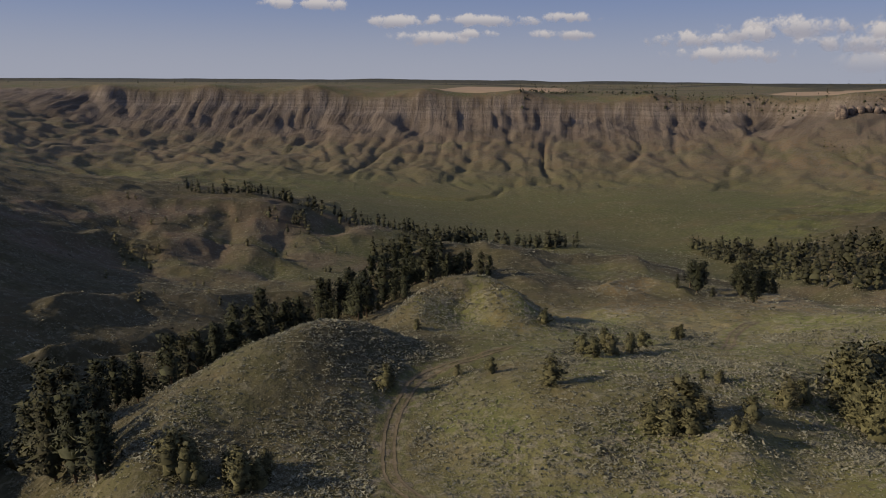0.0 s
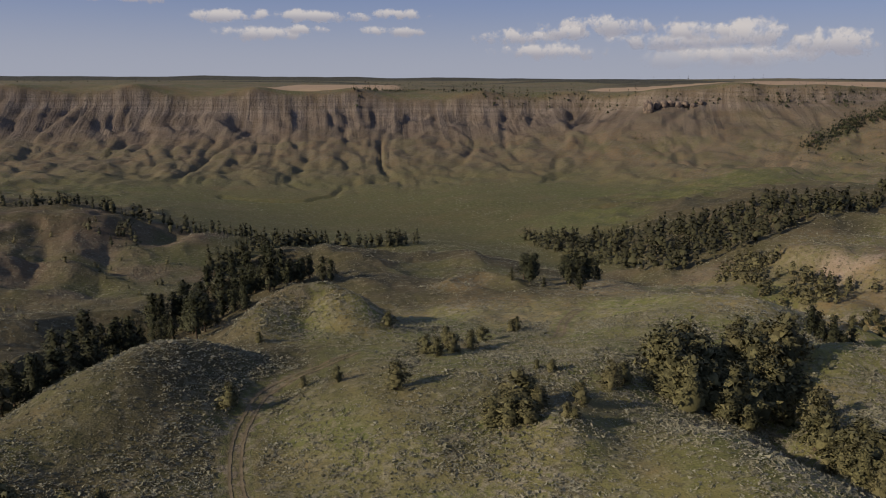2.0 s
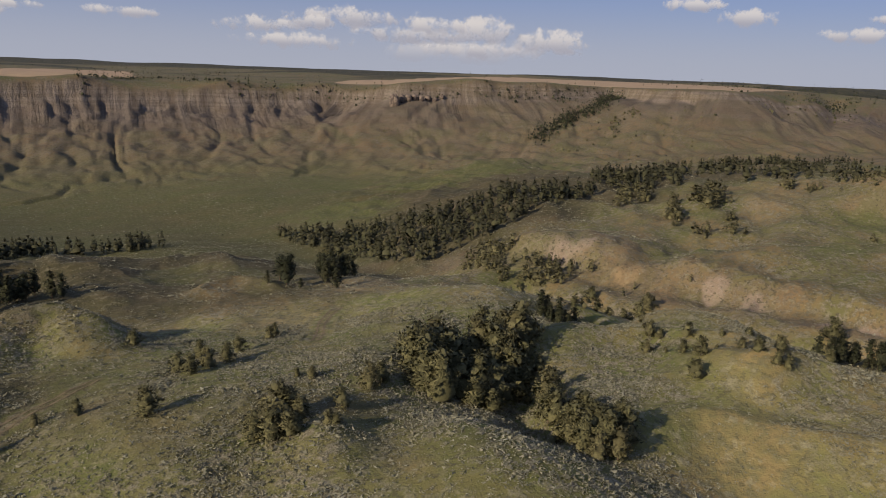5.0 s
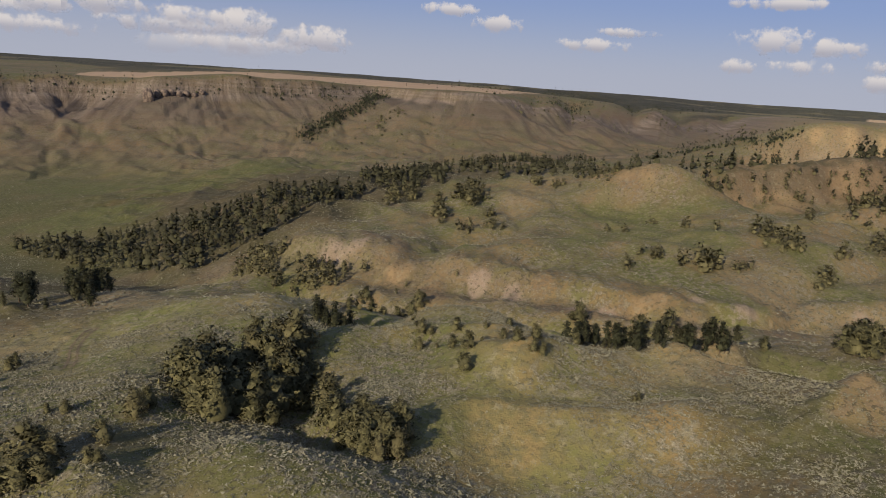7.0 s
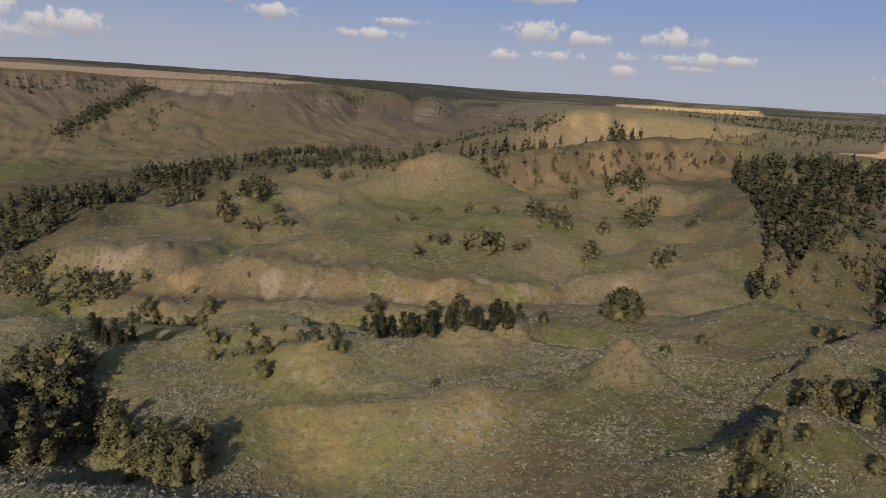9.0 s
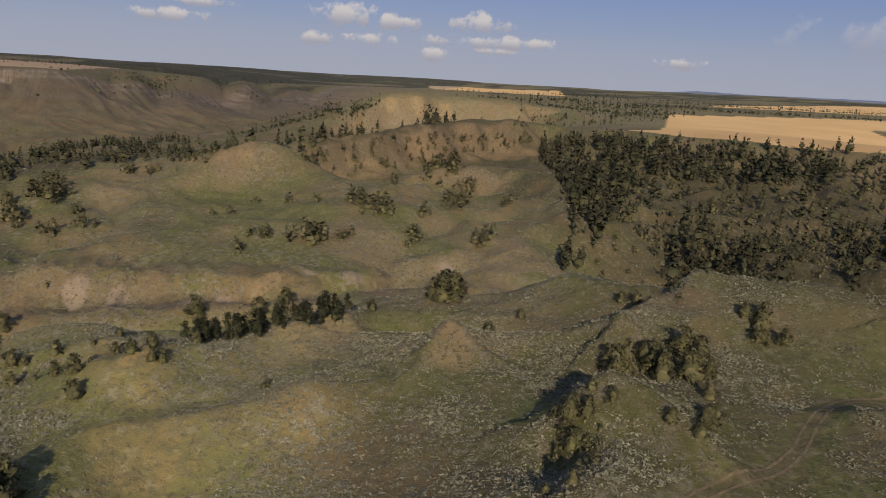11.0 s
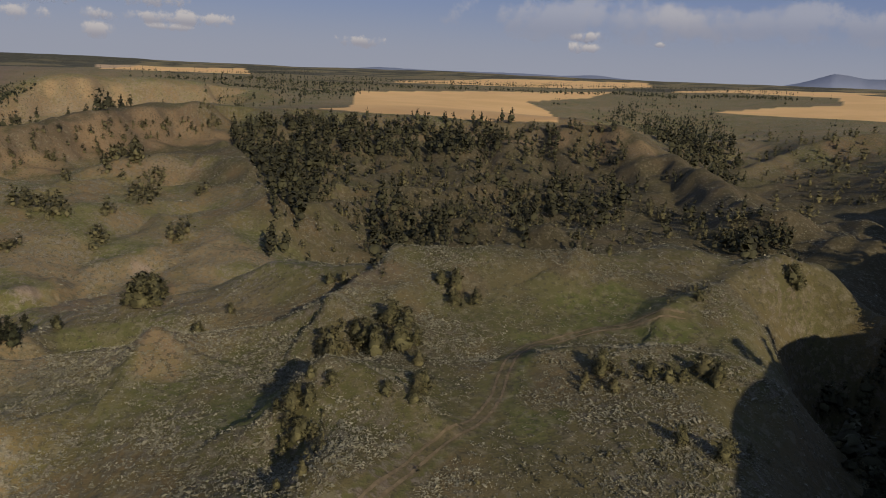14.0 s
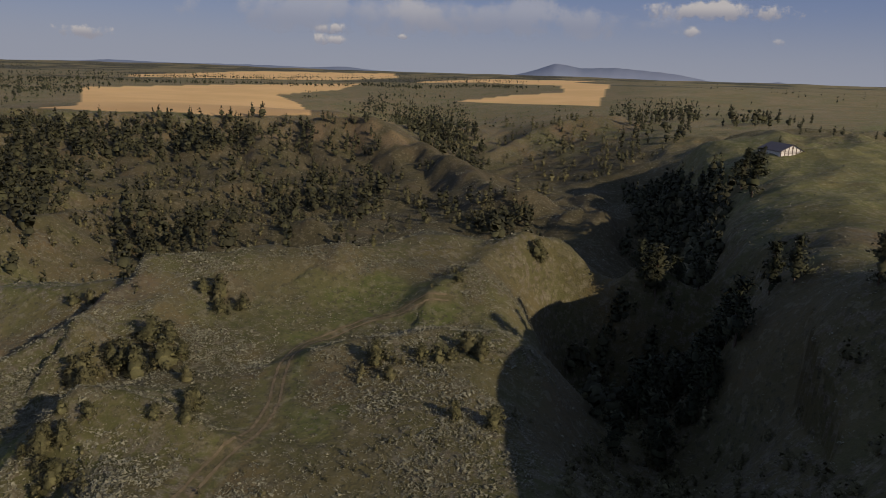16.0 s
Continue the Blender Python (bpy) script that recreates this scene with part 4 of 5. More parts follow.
single('juniper', 18.7, 112.0, 5.5, True)
single('juniper', -9.5, 119.1, 4.7, True)
single('juniper', 31.0, 96.0, 5.0, True)
single('juniper', 33.1, 93.8, 5.4, True)
single('juniper', 35.2, 91.9, 4.4, True)
single('juniper', 40.3, 89.4, 2.6, True)
single('juniper', 41.2, 88.4, 2.2, True)
single('juniper', 54.1, 102.7, 5.3, True)
single('juniper', 57.5, 104.7, 4.2, True)
single('juniper', 24.3, 158.8, 4.1, True)
single('juniper', 44.1, 111.9, 2.1, True)
single('juniper', 46.2, 110.2, 2.3, True)
single('juniper', 28.0, 132.9, 4.4, True)
single('juniper', 29.3, 128.6, 4.5, True)
single('juniper', 33.5, 131.7, 4.7, True)
single('juniper', 38.0, 134.9, 4.3, True)
single('juniper', 43.2, 144.2, 3.9, True)
single('juniper', 53.1, 153.4, 3.6, True)
single('juniper', 35.0, 144.9, 3.8, True)
single('juniper', 55.7, 156.7, 3.4, True)
single('juniper', -5.4, 152.8, 2.6, True)
grove('juniper', 66, 8.2, True, (65, 110), (64, 102), (70, 96), (76, 94), (83, 99), (90, 103), (95, 109), (100, 118), (90, 121), (74, 118))  # big clump
grove('juniper', 34, 5.6, True, (89, 98), (80, 85), (69, 68), (72, 61), (77, 61), (84, 71), (85, 81), (90, 96))  # clump below
single('juniper', 91.0, 103.6, 4.2, True)
single('juniper', 86.9, 99.6, 3.5, True)
single('juniper', 93.0, 102.9, 3.4, True)
single('juniper', 91.3, 97.3, 4.5, True)
row('pine', 9, 6.5, 6.0, True, (113, 128), (127, 135), (135, 137))  # creek clump
row('juniper', 9, 4.0, 5.0, True, (137, 138), (169, 150), (142, 115))
single('juniper', 123.0, 100.2, 4.0, True)
single('juniper', 123.4, 97.6, 2.4, True)
single('juniper', 125.8, 92.3, 3.4, True)
single('juniper', 115.0, 80.5, 4.1, True)
single('juniper', 128.5, 85.8, 2.0, True)
single('juniper', 175.1, 145.7, 6.1, True)
single('juniper', 168.3, 163.9, 4.9, True)
grove('pine', 460, 8.6, False, (145, 415), (151, 341), (160, 292), (163, 266), (178, 262), (209, 259), (234, 274), (255, 266), (293, 291), (275, 310), (243, 329), (204, 343), (170, 385))  # wood on the hill
grove('juniper', 100, 5.4, False, (163, 238), (155, 199), (165, 179), (173, 177), (183, 190), (174, 208), (190, 254))  # slope below the wood
single('juniper', 184.6, 181.3, 4.7, False)
single('juniper', 185.4, 183.6, 4.3, False)
single('juniper', 186.6, 162.0, 2.9, False)
single('juniper', 178.0, 159.4, 2.8, False)
single('juniper', 200.1, 149.7, 2.9, False)
single('juniper', 141.8, 140.4, 5.0, False)
single('juniper', 163.4, 166.0, 4.7, False)
single('juniper', 125.2, 104.5, 4.1, False)
single('juniper', 224.4, 140.1, 2.2, False)
grove('juniper', 9, 6.5, False, (292, 278), (315, 277), (282, 249), (262, 244))
grove('juniper', 6, 6.5, False, (282, 233), (289, 229), (275, 217), (272, 222))
grove('juniper', 14, 6.5, False, (312, 241), (331, 232), (308, 214), (286, 216))
row('pine', 52, 5.4, 6.0, True, (137, 69), (147, 66), (151, 56), (162, 50), (175, 44))  # creek trees
single('juniper', 191.3, 95.0, 8.1, True)
single('juniper', 198.5, 78.3, 7.2, True)
single('juniper', 207.3, 72.7, 6.4, True)
single('juniper', 203.9, 23.8, 8.2, True)
single('juniper', 201.4, 21.4, 9.2, True)
single('juniper', 198.0, 18.3, 8.2, True)
single('juniper', 238.5, 20.5, 7.9, True)
single('juniper', 184.3, 39.6, 3.5, True)
single('juniper', 116.5, 95.1, 3.4, True)
single('juniper', 116.7, 86.0, 3.2, True)
single('juniper', 107.8, 75.8, 3.9, True)
single('juniper', 122.9, 77.0, 2.5, True)
single('juniper', 118.5, 70.8, 2.8, True)
single('juniper', 122.5, 68.7, 3.1, True)
single('juniper', 120.5, 65.8, 3.1, True)
single('juniper', 135.1, 65.8, 2.3, True)
single('juniper', 116.0, 89.8, 1.3, True)
single('juniper', 123.6, 46.0, 1.8, True)
single('juniper', 118.4, 79.5, 1.2, True)
grove('juniper', 22, 7.0, False, (262, 93), (276, 88), (275, 77), (262, 82))
grove('juniper', 10, 4.7, False, (272, 77), (277, 74), (276, 69), (270, 72))
grove('juniper', 13, 4.7, False, (263, 109), (269, 106), (266, 100), (258, 101))
grove('juniper', 5, 4.2, False, (246, 107), (256, 110), (248, 104), (243, 104))
grove('juniper', 13, 6.6, False, (320, 86), (332, 83), (331, 76), (312, 77))
grove('juniper', 24, 6.1, False, (304, 75), (331, 71), (312, 56), (295, 62))
grove('juniper', 34, 7.5, False, (399, 64), (465, 63), (406, 42), (393, 51))
grove('juniper', 24, 6.1, False, (339, 44), (379, 40), (364, 29), (331, 34))
grove('juniper', 6, 5.6, False, (312, 49), (319, 47), (319, 44), (313, 46))
grove('juniper', 10, 5.1, False, (283, 50), (296, 50), (294, 45), (279, 46))
grove('juniper', 13, 6.1, False, (289, 23), (302, 19), (298, 14), (289, 18))
grove('juniper', 6, 5.6, False, (360, 17), (366, 14), (357, 9), (355, 13))
grove('juniper', 5, 6.6, False, (353, 71), (397, 78), (357, 67), (350, 68))
grove('juniper', 14, 5.6, False, (393, 45), (402, 39), (403, 31), (383, 36))
grove('juniper', 5, 3.7, False, (330, 137), (336, 136), (334, 131), (323, 130))
grove('juniper', 4, 4.2, False, (326, 121), (328, 115), (316, 104), (323, 113))
grove('juniper', 3, 3.6, False, (319, 102), (326, 101), (325, 97), (309, 95))
grove('juniper', 3, 3.7, False, (301, 144), (306, 144), (306, 141), (300, 141))
grove('juniper', 3, 3.7, False, (306, 137), (309, 136), (307, 133), (303, 134))
grove('juniper', 32, 7.5, False, (293, 227), (315, 230), (308, 211), (285, 207))
grove('juniper', 14, 7.0, False, (269, 222), (279, 224), (267, 209), (256, 205))
grove('juniper', 16, 6.6, False, (287, 272), (311, 286), (292, 260), (277, 254))
grove('juniper', 10, 4.2, False, (251, 194), (263, 194), (259, 183), (252, 186))
grove('juniper', 5, 5.6, False, (279, 198), (285, 199), (286, 196), (280, 195))
grove('juniper', 10, 5.6, False, (292, 262), (299, 262), (294, 252), (287, 251))
grove('juniper', 10, 4.2, False, (263, 184), (275, 187), (271, 177), (264, 178))
grove('juniper', 10, 5.6, False, (340, 210), (346, 209), (347, 204), (340, 205))
grove('juniper', 6, 4.7, False, (346, 201), (351, 198), (352, 193), (346, 195))
grove('juniper', 16, 7.5, False, (371, 125), (423, 136), (427, 130), (373, 118))
grove('juniper', 6, 5.6, False, (370, 189), (382, 191), (369, 179), (362, 180))
grove('juniper', 13, 4.7, False, (363, 175), (373, 172), (374, 163), (364, 166))
grove('juniper', 110, 5.0, False, (425, 140), (474, 106), (519, 72), (597, 10), (580, 5), (520, 50), (470, 90), (420, 125))  # on the cap's face
grove('juniper', 12, 5.0, False, (358, 199), (377, 173), (349, 171), (340, 196))
grove('pine', 200, 8.0, False, (308, 318), (350, 340), (400, 330), (360, 285), (318, 253), (300, 285))  # woods by the river
row('pine', 120, 8.0, 14.0, False, (464, 359), (520, 372), (577, 380), (600, 330), (571, 290))
row('pine', 170, 9.0, 20.0, False, (667, 296), (705, 257), (730, 220), (704, 184))
row('pine', 55, 9.0, 25.0, False, (434, 336), (386, 266), (368, 205))
row('pine', 80, 10.0, 40.0, False, (387, 175), (411, 154), (465, 137), (616, 145))
grove('pine', 18, 8.0, False, (358, 207), (393, 196), (381, 176), (373, 189))
row('pine', 34, 9.0, 8.0, False, (704, 184), (722, 176), (736, 165))  # mesa end
grove('pine', 18, 12.0, False, (603, 97), (614, 71), (600, 69), (517, 82))
row('pine', 12, 8.0, 20.0, False, (588, 130), (517, 78), (600, 48))
row('pine', 420, 9.0, 16.0, False, (501, 601), (522, 607), (577, 624), (611, 622), (674, 653))  # coulee woods
row('pine', 90, 9.0, 10.0, False, (540, 624), (583, 630), (601, 621))
row('juniper', 44, 8.0, 16.0, False, (570, 563), (621, 586), (643, 584))
grove('juniper', 34, 6.5, False, (489, 597), (604, 478), (715, 499), (641, 596), (543, 604))  # far slope scatter
grove('juniper', 46, 7.5, False, (660, 525), (1051, 401), (1046, 449), (767, 520))
row('juniper', 26, 6.0, 25.0, False, (485, 591), (516, 540), (556, 483), (569, 407))  # river brush
row('juniper', 12, 6.5, 14.0, False, (375, 702), (381, 655))
grove('pine', 22, 9.0, False, (547, 720), (575, 702), (561, 685), (537, 701))
grove('pine', 26, 9.0, False, (602, 696), (635, 678), (605, 655), (591, 669))
row('pine', 60, 9.0, 12.0, False, (93, 891), (122, 918), (191, 952))  # north rim trees
row('pine', 110, 9.0, 12.0, False, (199, 927), (258, 872), (366, 847), (415, 790))
row('pine', 90, 8.5, 12.0, False, (431, 764), (507, 734), (599, 701), (679, 691))
row('pine', 60, 8.5, 12.0, False, (94, 893), (196, 955), (287, 896), (358, 854))
row('pine', 60, 7.0, 160.0, False, (-624, 1033), (-384, 1031), (-104, 1616), (429, 1771))  # far plateau
row('pine', 50, 7.0, 160.0, False, (-459, 1852), (356, 1737), (942, 1245))  # far plateau
row('pine', 40, 7.0, 160.0, False, (806, 1189), (2742, 2026))  # far plateau
row('pine', 60, 8.0, 160.0, False, (1541, 3009), (2019, 2195), (2244, 1800))  # far plateau
row('pine', 340, 8.0, 170.0, False, (877, 680), (2237, 1287), (2358, 1020), (1739, 534))  # far dark upland
row('pine', 200, 8.0, 170.0, False, (862, 626), (1079, 566), (1567, 607))  # far dark upland
row('pine', 200, 8.0, 170.0, False, (2319, 1454), (2431, 1148), (3099, 981), (3471, 667))  # far dark upland
row('pine', 60, 10.0, 30.0, False, (849, 503), (1003, 554), (1032, 489), (1043, 438))
grove('juniper', 50, 8.0, False, (1021, 436), (1192, 314), (1313, 399), (1098, 442))
grove('pine', 700, 11.0, False, (592, 0), (592, -28), (614, -67), (616, -125), (590, -175), (567, -231), (511, -203), (510, -164), (516, -109), (533, -87), (454, -58), (331, -38), (289, -23), (270, -13), (311, -21), (341, -17))  # pine draw
grove('pine', 130, 9.5, False, (359, -65), (395, -86), (360, -94), (381, -130), (328, -124), (308, -103), (326, -82), (305, -64))  # ravine wood
grove('juniper', 70, 4.5, False, (344, -48), (395, -150), (307, -137), (303, -44))
grove('pine', 150, 9.8, False, (468, -175), (403, -175), (441, -221), (397, -223), (421, -259), (353, -221), (312, -177), (352, -175), (310, -138))  # ravine wood east
grove('juniper', 60, 6.0, False, (455, -54), (495, -179), (490, -236), (364, -151), (331, -44))
grove('pine', 90, 8.0, False, (571, -228), (490, -291), (451, -274), (502, -213))
grove('pine', 260, 8.6, False, (595, -46), (576, -157), (505, -266), (414, -290), (277, -245), (254, -213), (154, -83), (170, -46), (291, -19))  # open wood on the slope
grove('juniper', 320, 4.6, False, (569, -44), (508, -248), (291, -242), (266, -215), (324, -86), (297, -19))
grove('juniper', 70, 5.0, False, (523, -457), (439, -502), (320, -429), (303, -354), (343, -333))
row('pine', 16, 10.0, 15.0, False, (299, -27), (308, -39), (306, -59), (170, -46))
grove('pine', 170, 12.5, False, (758, -398), (771, -500), (637, -496), (430, -361), (382, -291), (571, -372))  # right ravine
grove('juniper', 90, 7.0, False, (630, -507), (514, -569), (301, -357), (270, -259))
grove('pine', 70, 11.0, False, (305, -366), (378, -437), (492, -622), (500, -721), (325, -462))
row('pine', 90, 11.0, 40.0, False, (553, -688), (466, -635), (384, -608), (306, -548))
grove('pine', 46, 9.0, False, (278, -210), (246, -241), (144, -144), (151, -126))  # creek wood
grove('juniper', 44, 6.5, False, (369, -234), (277, -245), (250, -242), (280, -212))
grove('pine', 280, 9.5, False, (297, -358), (235, -327), (177, -283), (133, -220), (108, -170), (206, -261))  # shaded ravine wood
grove('pine', 34, 11.0, True, (111, -161), (106, -167), (76, -137), (66, -124), (70, -116), (84, -116))  # pines in the shade
grove('pine', 6, 9.0, True, (7, -102), (31, -119), (55, -135), (73, -158), (60, -175), (29, -162), (-1, -152), (-21, -113))  # mostly unseen pines on the plateau edge, added to shade the ravine
single('pine', 72.1, -138.1, 11.3, True)
single('pine', 66.3, -135.7, 9.7, True)
single('pine', 42.9, -113.8, 8.7, True)
single('pine', 137.7, -237.6, 16.3, True)
single('pine', 158.4, -274.3, 11.3, True)
single('pine', 152.5, -254.3, 11.8, True)
single('pine', 170.4, -285.5, 9.2, True)
single('pine', 170.9, -279.0, 9.1, True)
single('pine', 164.7, -288.2, 7.3, True)
single('juniper', 54.7, -85.7, 5.4, True)
single('juniper', 126.3, -28.5, 6.6, True)
single('juniper', 124.9, -20.0, 5.4, True)
single('juniper', 128.0, -33.8, 6.2, True)
single('juniper', 118.7, -35.3, 3.2, True)
single('juniper', 96.6, -28.9, 2.8, True)
single('juniper', 144.8, -50.1, 3.8, True)
single('juniper', 152.8, -49.1, 3.5, True)
single('juniper', 98.9, -64.9, 3.0, True)
single('juniper', 96.1, -83.2, 3.2, True)
single('juniper', 98.4, -78.2, 2.8, True)
single('juniper', 103.2, -61.6, 2.5, True)
single('juniper', 102.1, -10.7, 4.5, True)
single('juniper', 96.9, -11.2, 3.9, True)
single('juniper', 101.1, -13.4, 3.6, True)
single('juniper', 141.8, -139.4, 5.6, True)
single('juniper', 175.3, -29.8, 3.8, True)
single('juniper', 177.7, -26.6, 3.3, True)
single('juniper', 158.7, -96.0, 3.3, True)
single('juniper', 189.1, 20.7, 7.6, True)
single('juniper', 191.0, 23.3, 6.4, True)
single('juniper', 190.7, 17.7, 6.7, True)
single('juniper', 182.5, 39.0, 3.4, True)
single('juniper', 173.7, 6.2, 3.8, True)
single('juniper', 179.3, -1.5, 3.0, True)
single('juniper', 119.1, 67.1, 3.0, True)
single('juniper', 118.9, 71.3, 3.1, True)
single('juniper', 125.7, 79.0, 2.5, True)
single('juniper', 140.2, 87.0, 2.5, True)
single('juniper', 127.7, 72.3, 2.7, True)
single('juniper', 134.7, 65.8, 3.3, True)
single('juniper', 122.4, 46.2, 1.6, True)
row('pine', 46, 11.5, 10.0, True, (73, -109), (91, -133), (109, -159), (130, -185))  # pines below the plateau edge
grove('pine', 170, 8.0, False, (129, -143), (126, -155), (111, -164), (108, -161), (84, -104))  # shaded hollow
grove('juniper', 60, 3.5, False, (129, -143), (126, -155), (111, -164), (65, -117), (80, -99))
grove('juniper', 170, 2.6, False, (59, -68), (80, -94), (76, -117), (50, -107), (36, -103), (24, -79))  # dark brush added to deepen the shade on this slope
grove('juniper', 26, 3.4, False, (-196, 409), (-107, 413), (-63, 424), (-43, 331), (-138, 282))  # brush on the dark hill
row('pine', 620, 12.5, 45.0, False, (1294, 138), (1251, 46), (1343, -45), (1223, -128), (1323, -232), (1217, -302), (1238, -401), (1211, -488), (1125, -547), (1166, -672), (1021, -688), (1058, -825), (936, -841))  # tree belt behind the wheat
grove('pine', 170, 11.0, False, (815, -460), (730, -520), (620, -470), (500, -385), (440, -310), (520, -350), (640, -410))  # wood in the canyon beside the wheat
grove('pine', 130, 9.0, False, (607, -700), (530, -740), (421, -600), (400, -545), (450, -515), (530, -600))  # wood behind the barn
row('pine', 60, 9.0, 22.0, False, (760, -440), (830, -480), (900, -560), (830, -600))  # trees between the fields
grove('pine', 330, 9.5, False, (700, -5), (760, 40), (900, 20), (1290, -60), (1290, -220), (860, -148), (690, -70))  # woods beyond the cap
row('pine', 120, 9.0, 40.0, False, (986, 284), (934, 217), (948, 168), (1016, 126), (929, 66), (1005, 19), (989, -35))  # woods beyond the cap
row('pine', 420, 10.0, 26.0, False, (1607, -282), (1555, -397), (1724, -584), (2043, -982), (1965, -1189), (1689, -1264))  # far belt
row('pine', 200, 10.0, 60.0, False, (2302, 320), (2109, 153), (2188, -70), (3383, -381))
row('pine', 26, 8.0, 20.0, False, (1217, -685), (1165, -789), (1071, -838), (917, -820))
grove('pine', 150, 9.0, False, (875, -500), (815, -515), (690, -540), (549, -427), (600, -400), (760, -430))  # head of the far ravine
row('pine', 120, 8.0, 60.0, False, (1181, -107), (1224, -209), (1272, -347), (1482, -638), (1761, -1294), (2265, -2103))  # behind the field
row('pine', 70, 12.0, 30.0, False, (747, -60), (1009, -128), (1158, -235))
row('pine', 22, 8.0, 25.0, False, (1120, -641), (1144, -843), (973, -777))
row('pine', 7, 9.0, 8.0, False, (875, -401), (892, -438))
single('pine', 574.1, -568.0, 7.7, False)
single('pine', 568.5, -566.8, 8.9, False)
single('pine', 558.2, -565.1, 6.3, False)
single('pine', 1012.5, -821.1, 14.4, False)
single('pine', 849.4, -751.5, 10.8, False)
single('pine', 745.6, -889.2, 9.2, False)
single('pine', 938.2, -914.6, 8.3, False)
single('pine', 552.8, -687.9, 9.8, False)
single('pine', 688.5, -828.0, 5.1, False)
single('pine', 302.4, -587.8, 9.4, False)
single('pine', 195.8, -392.6, 4.2, False)
single('pine', 181.1, -378.0, 5.3, False)
single('pine', 178.9, -381.9, 4.7, False)
single('pine', 205.5, -396.4, 2.8, False)
single('pine', 161.9, -380.6, 4.6, False)
single('pine', 166.4, -400.2, 4.8, False)
single('pine', 194.1, -369.4, 4.0, False)
single('pine', 179.2, -324.5, 3.5, False)
single('pine', 308.2, -564.4, 9.1, False)
row('pine', 36, 8.0, 60.0, False, (946, -1202), (556, -1009), (393, -885))
single('pine', -64.2, 107.1, 16.8, True)
single('pine', -57.1, 100.9, 15.7, True)
single('pine', -50.2, 94.1, 11.5, True)
single('pine', -70.3, 119.5, 15.9, True)
single('pine', -60.0, 109.6, 13.3, True)
single('pine', -49.6, 96.6, 8.7, True)
single('pine', -76.8, 129.5, 14.4, True)
single('pine', -70.6, 125.1, 13.8, True)
single('juniper', -37.1, 89.8, 6.6, True)
single('juniper', -34.7, 88.6, 6.1, True)
single('juniper', -27.0, 87.3, 6.3, True)
single('juniper', -25.1, 88.4, 4.7, True)
single('juniper', -29.6, 91.2, 3.9, True)
single('juniper', 35.6, 97.9, 7.0, True)
single('juniper', 37.2, 97.4, 5.6, True)
single('juniper', 38.3, 95.8, 4.1, True)
single('juniper', 45.5, 95.8, 3.8, True)
row('pine', 16, 9.0, 16.0, False, (988, 554), (909, 506), (862, 469))
row('pine', 16, 9.0, 16.0, False, (1618, 745), (1036, 465))
row('pine', 14, 8.0, 8.0, False, (747, 124), (762, 112))
row('pine', 26, 13.0, 14.0, False, (734, 113), (644, 76))
row('pine', 110, 8.0, 26.0, False, (630, 189), (505, 187), (496, 211), (487, 231))  # woods behind the dome
row('pine', 80, 8.0, 22.0, False, (585, 372), (471, 261), (484, 237))
single('juniper', 99.9, -10.3, 2.7, True)
single('juniper', 103.4, -11.7, 2.7, True)
single('juniper', 97.2, -9.1, 2.6, True)
single('juniper', 105.8, -14.0, 2.2, True)
single('juniper', 81.7, -10.5, 2.1, True)
single('juniper', 83.0, -7.3, 2.0, True)
single('juniper', 96.2, -13.1, 2.3, True)
single('juniper', 103.7, -8.7, 2.2, True)
single('juniper', 151.1, -52.4, 5.3, True)
single('juniper', 128.5, -37.2, 4.5, True)
single('juniper', 130.3, -27.6, 6.8, True)
single('juniper', 130.2, -21.0, 5.6, True)
single('juniper', 131.8, -19.5, 4.5, True)
single('juniper', 105.2, -65.6, 4.7, True)
single('juniper', 138.8, -34.2, 6.0, True)
single('juniper', 136.8, -37.4, 4.8, True)
single('juniper', 105.2, -32.8, 4.3, True)
single('juniper', 99.7, -29.9, 3.2, True)
single('juniper', 144.4, -55.1, 3.9, True)
single('juniper', 105.0, -65.4, 3.2, True)
single('juniper', 99.4, -82.8, 4.6, True)
single('juniper', 96.9, -84.4, 4.1, True)
single('juniper', 98.7, -75.2, 3.2, True)
single('juniper', 81.4, -66.2, 3.7, True)
single('juniper', 76.8, -70.8, 4.1, True)

for x, y, tall in ((130, -19, 4.2), (133, -26, 4.6), (139, -34, 3.4), (128, -35, 3.2), (149, -51, 3.6), (103, -17, 3.0), (102, -11, 3.6), (97, -12, 3.2), (99, -25, 2.6), (105, -32, 3.6), (104, -65, 3.0), (101, -73, 3.2), (141, -141, 5.0), (126, -100, 2.8)):
    plant('juniper', x, y, tall, True)

# low dark shrubs in the hollows of the near hills
grove('juniper', 26, 1.9, False, (129, -17), (135, -18), (137, -28), (139, -35), (124, -34), (129, -26))
grove('juniper', 30, 1.9, False, (98, -9), (107, -10), (103, -15), (95, -16), (81, -12))
grove('juniper', 34, 1.7, False, (102, -58), (108, -65), (105, -73), (99, -88), (95, -84), (99, -66))
grove('juniper', 14, 1.6, False, (127, -89), (134, -101), (131, -110), (124, -103))
grove('juniper', 16, 1.6, False, (171, -27), (175, -34), (164, -41), (154, -33))
grove('juniper', 10, 1.5, False, (144, -47), (153, -52), (143, -55))
grove('juniper', 26, 1.3, False, (82, -23), (87, -37), (80, -65), (82, -85), (71, -73), (78, -38))
grove('pine', 60, 7.5, False, (267, -218), (271, -238), (258, -246), (243, -234), (255, -215))
grove('pine', 180, 9.0, False, (760, -500), (760, -580), (509, -410), (511, -366), (690, -440))
grove('pine', 90, 9.0, False, (168, -268), (197, -300), (213, -262), (205, -250))

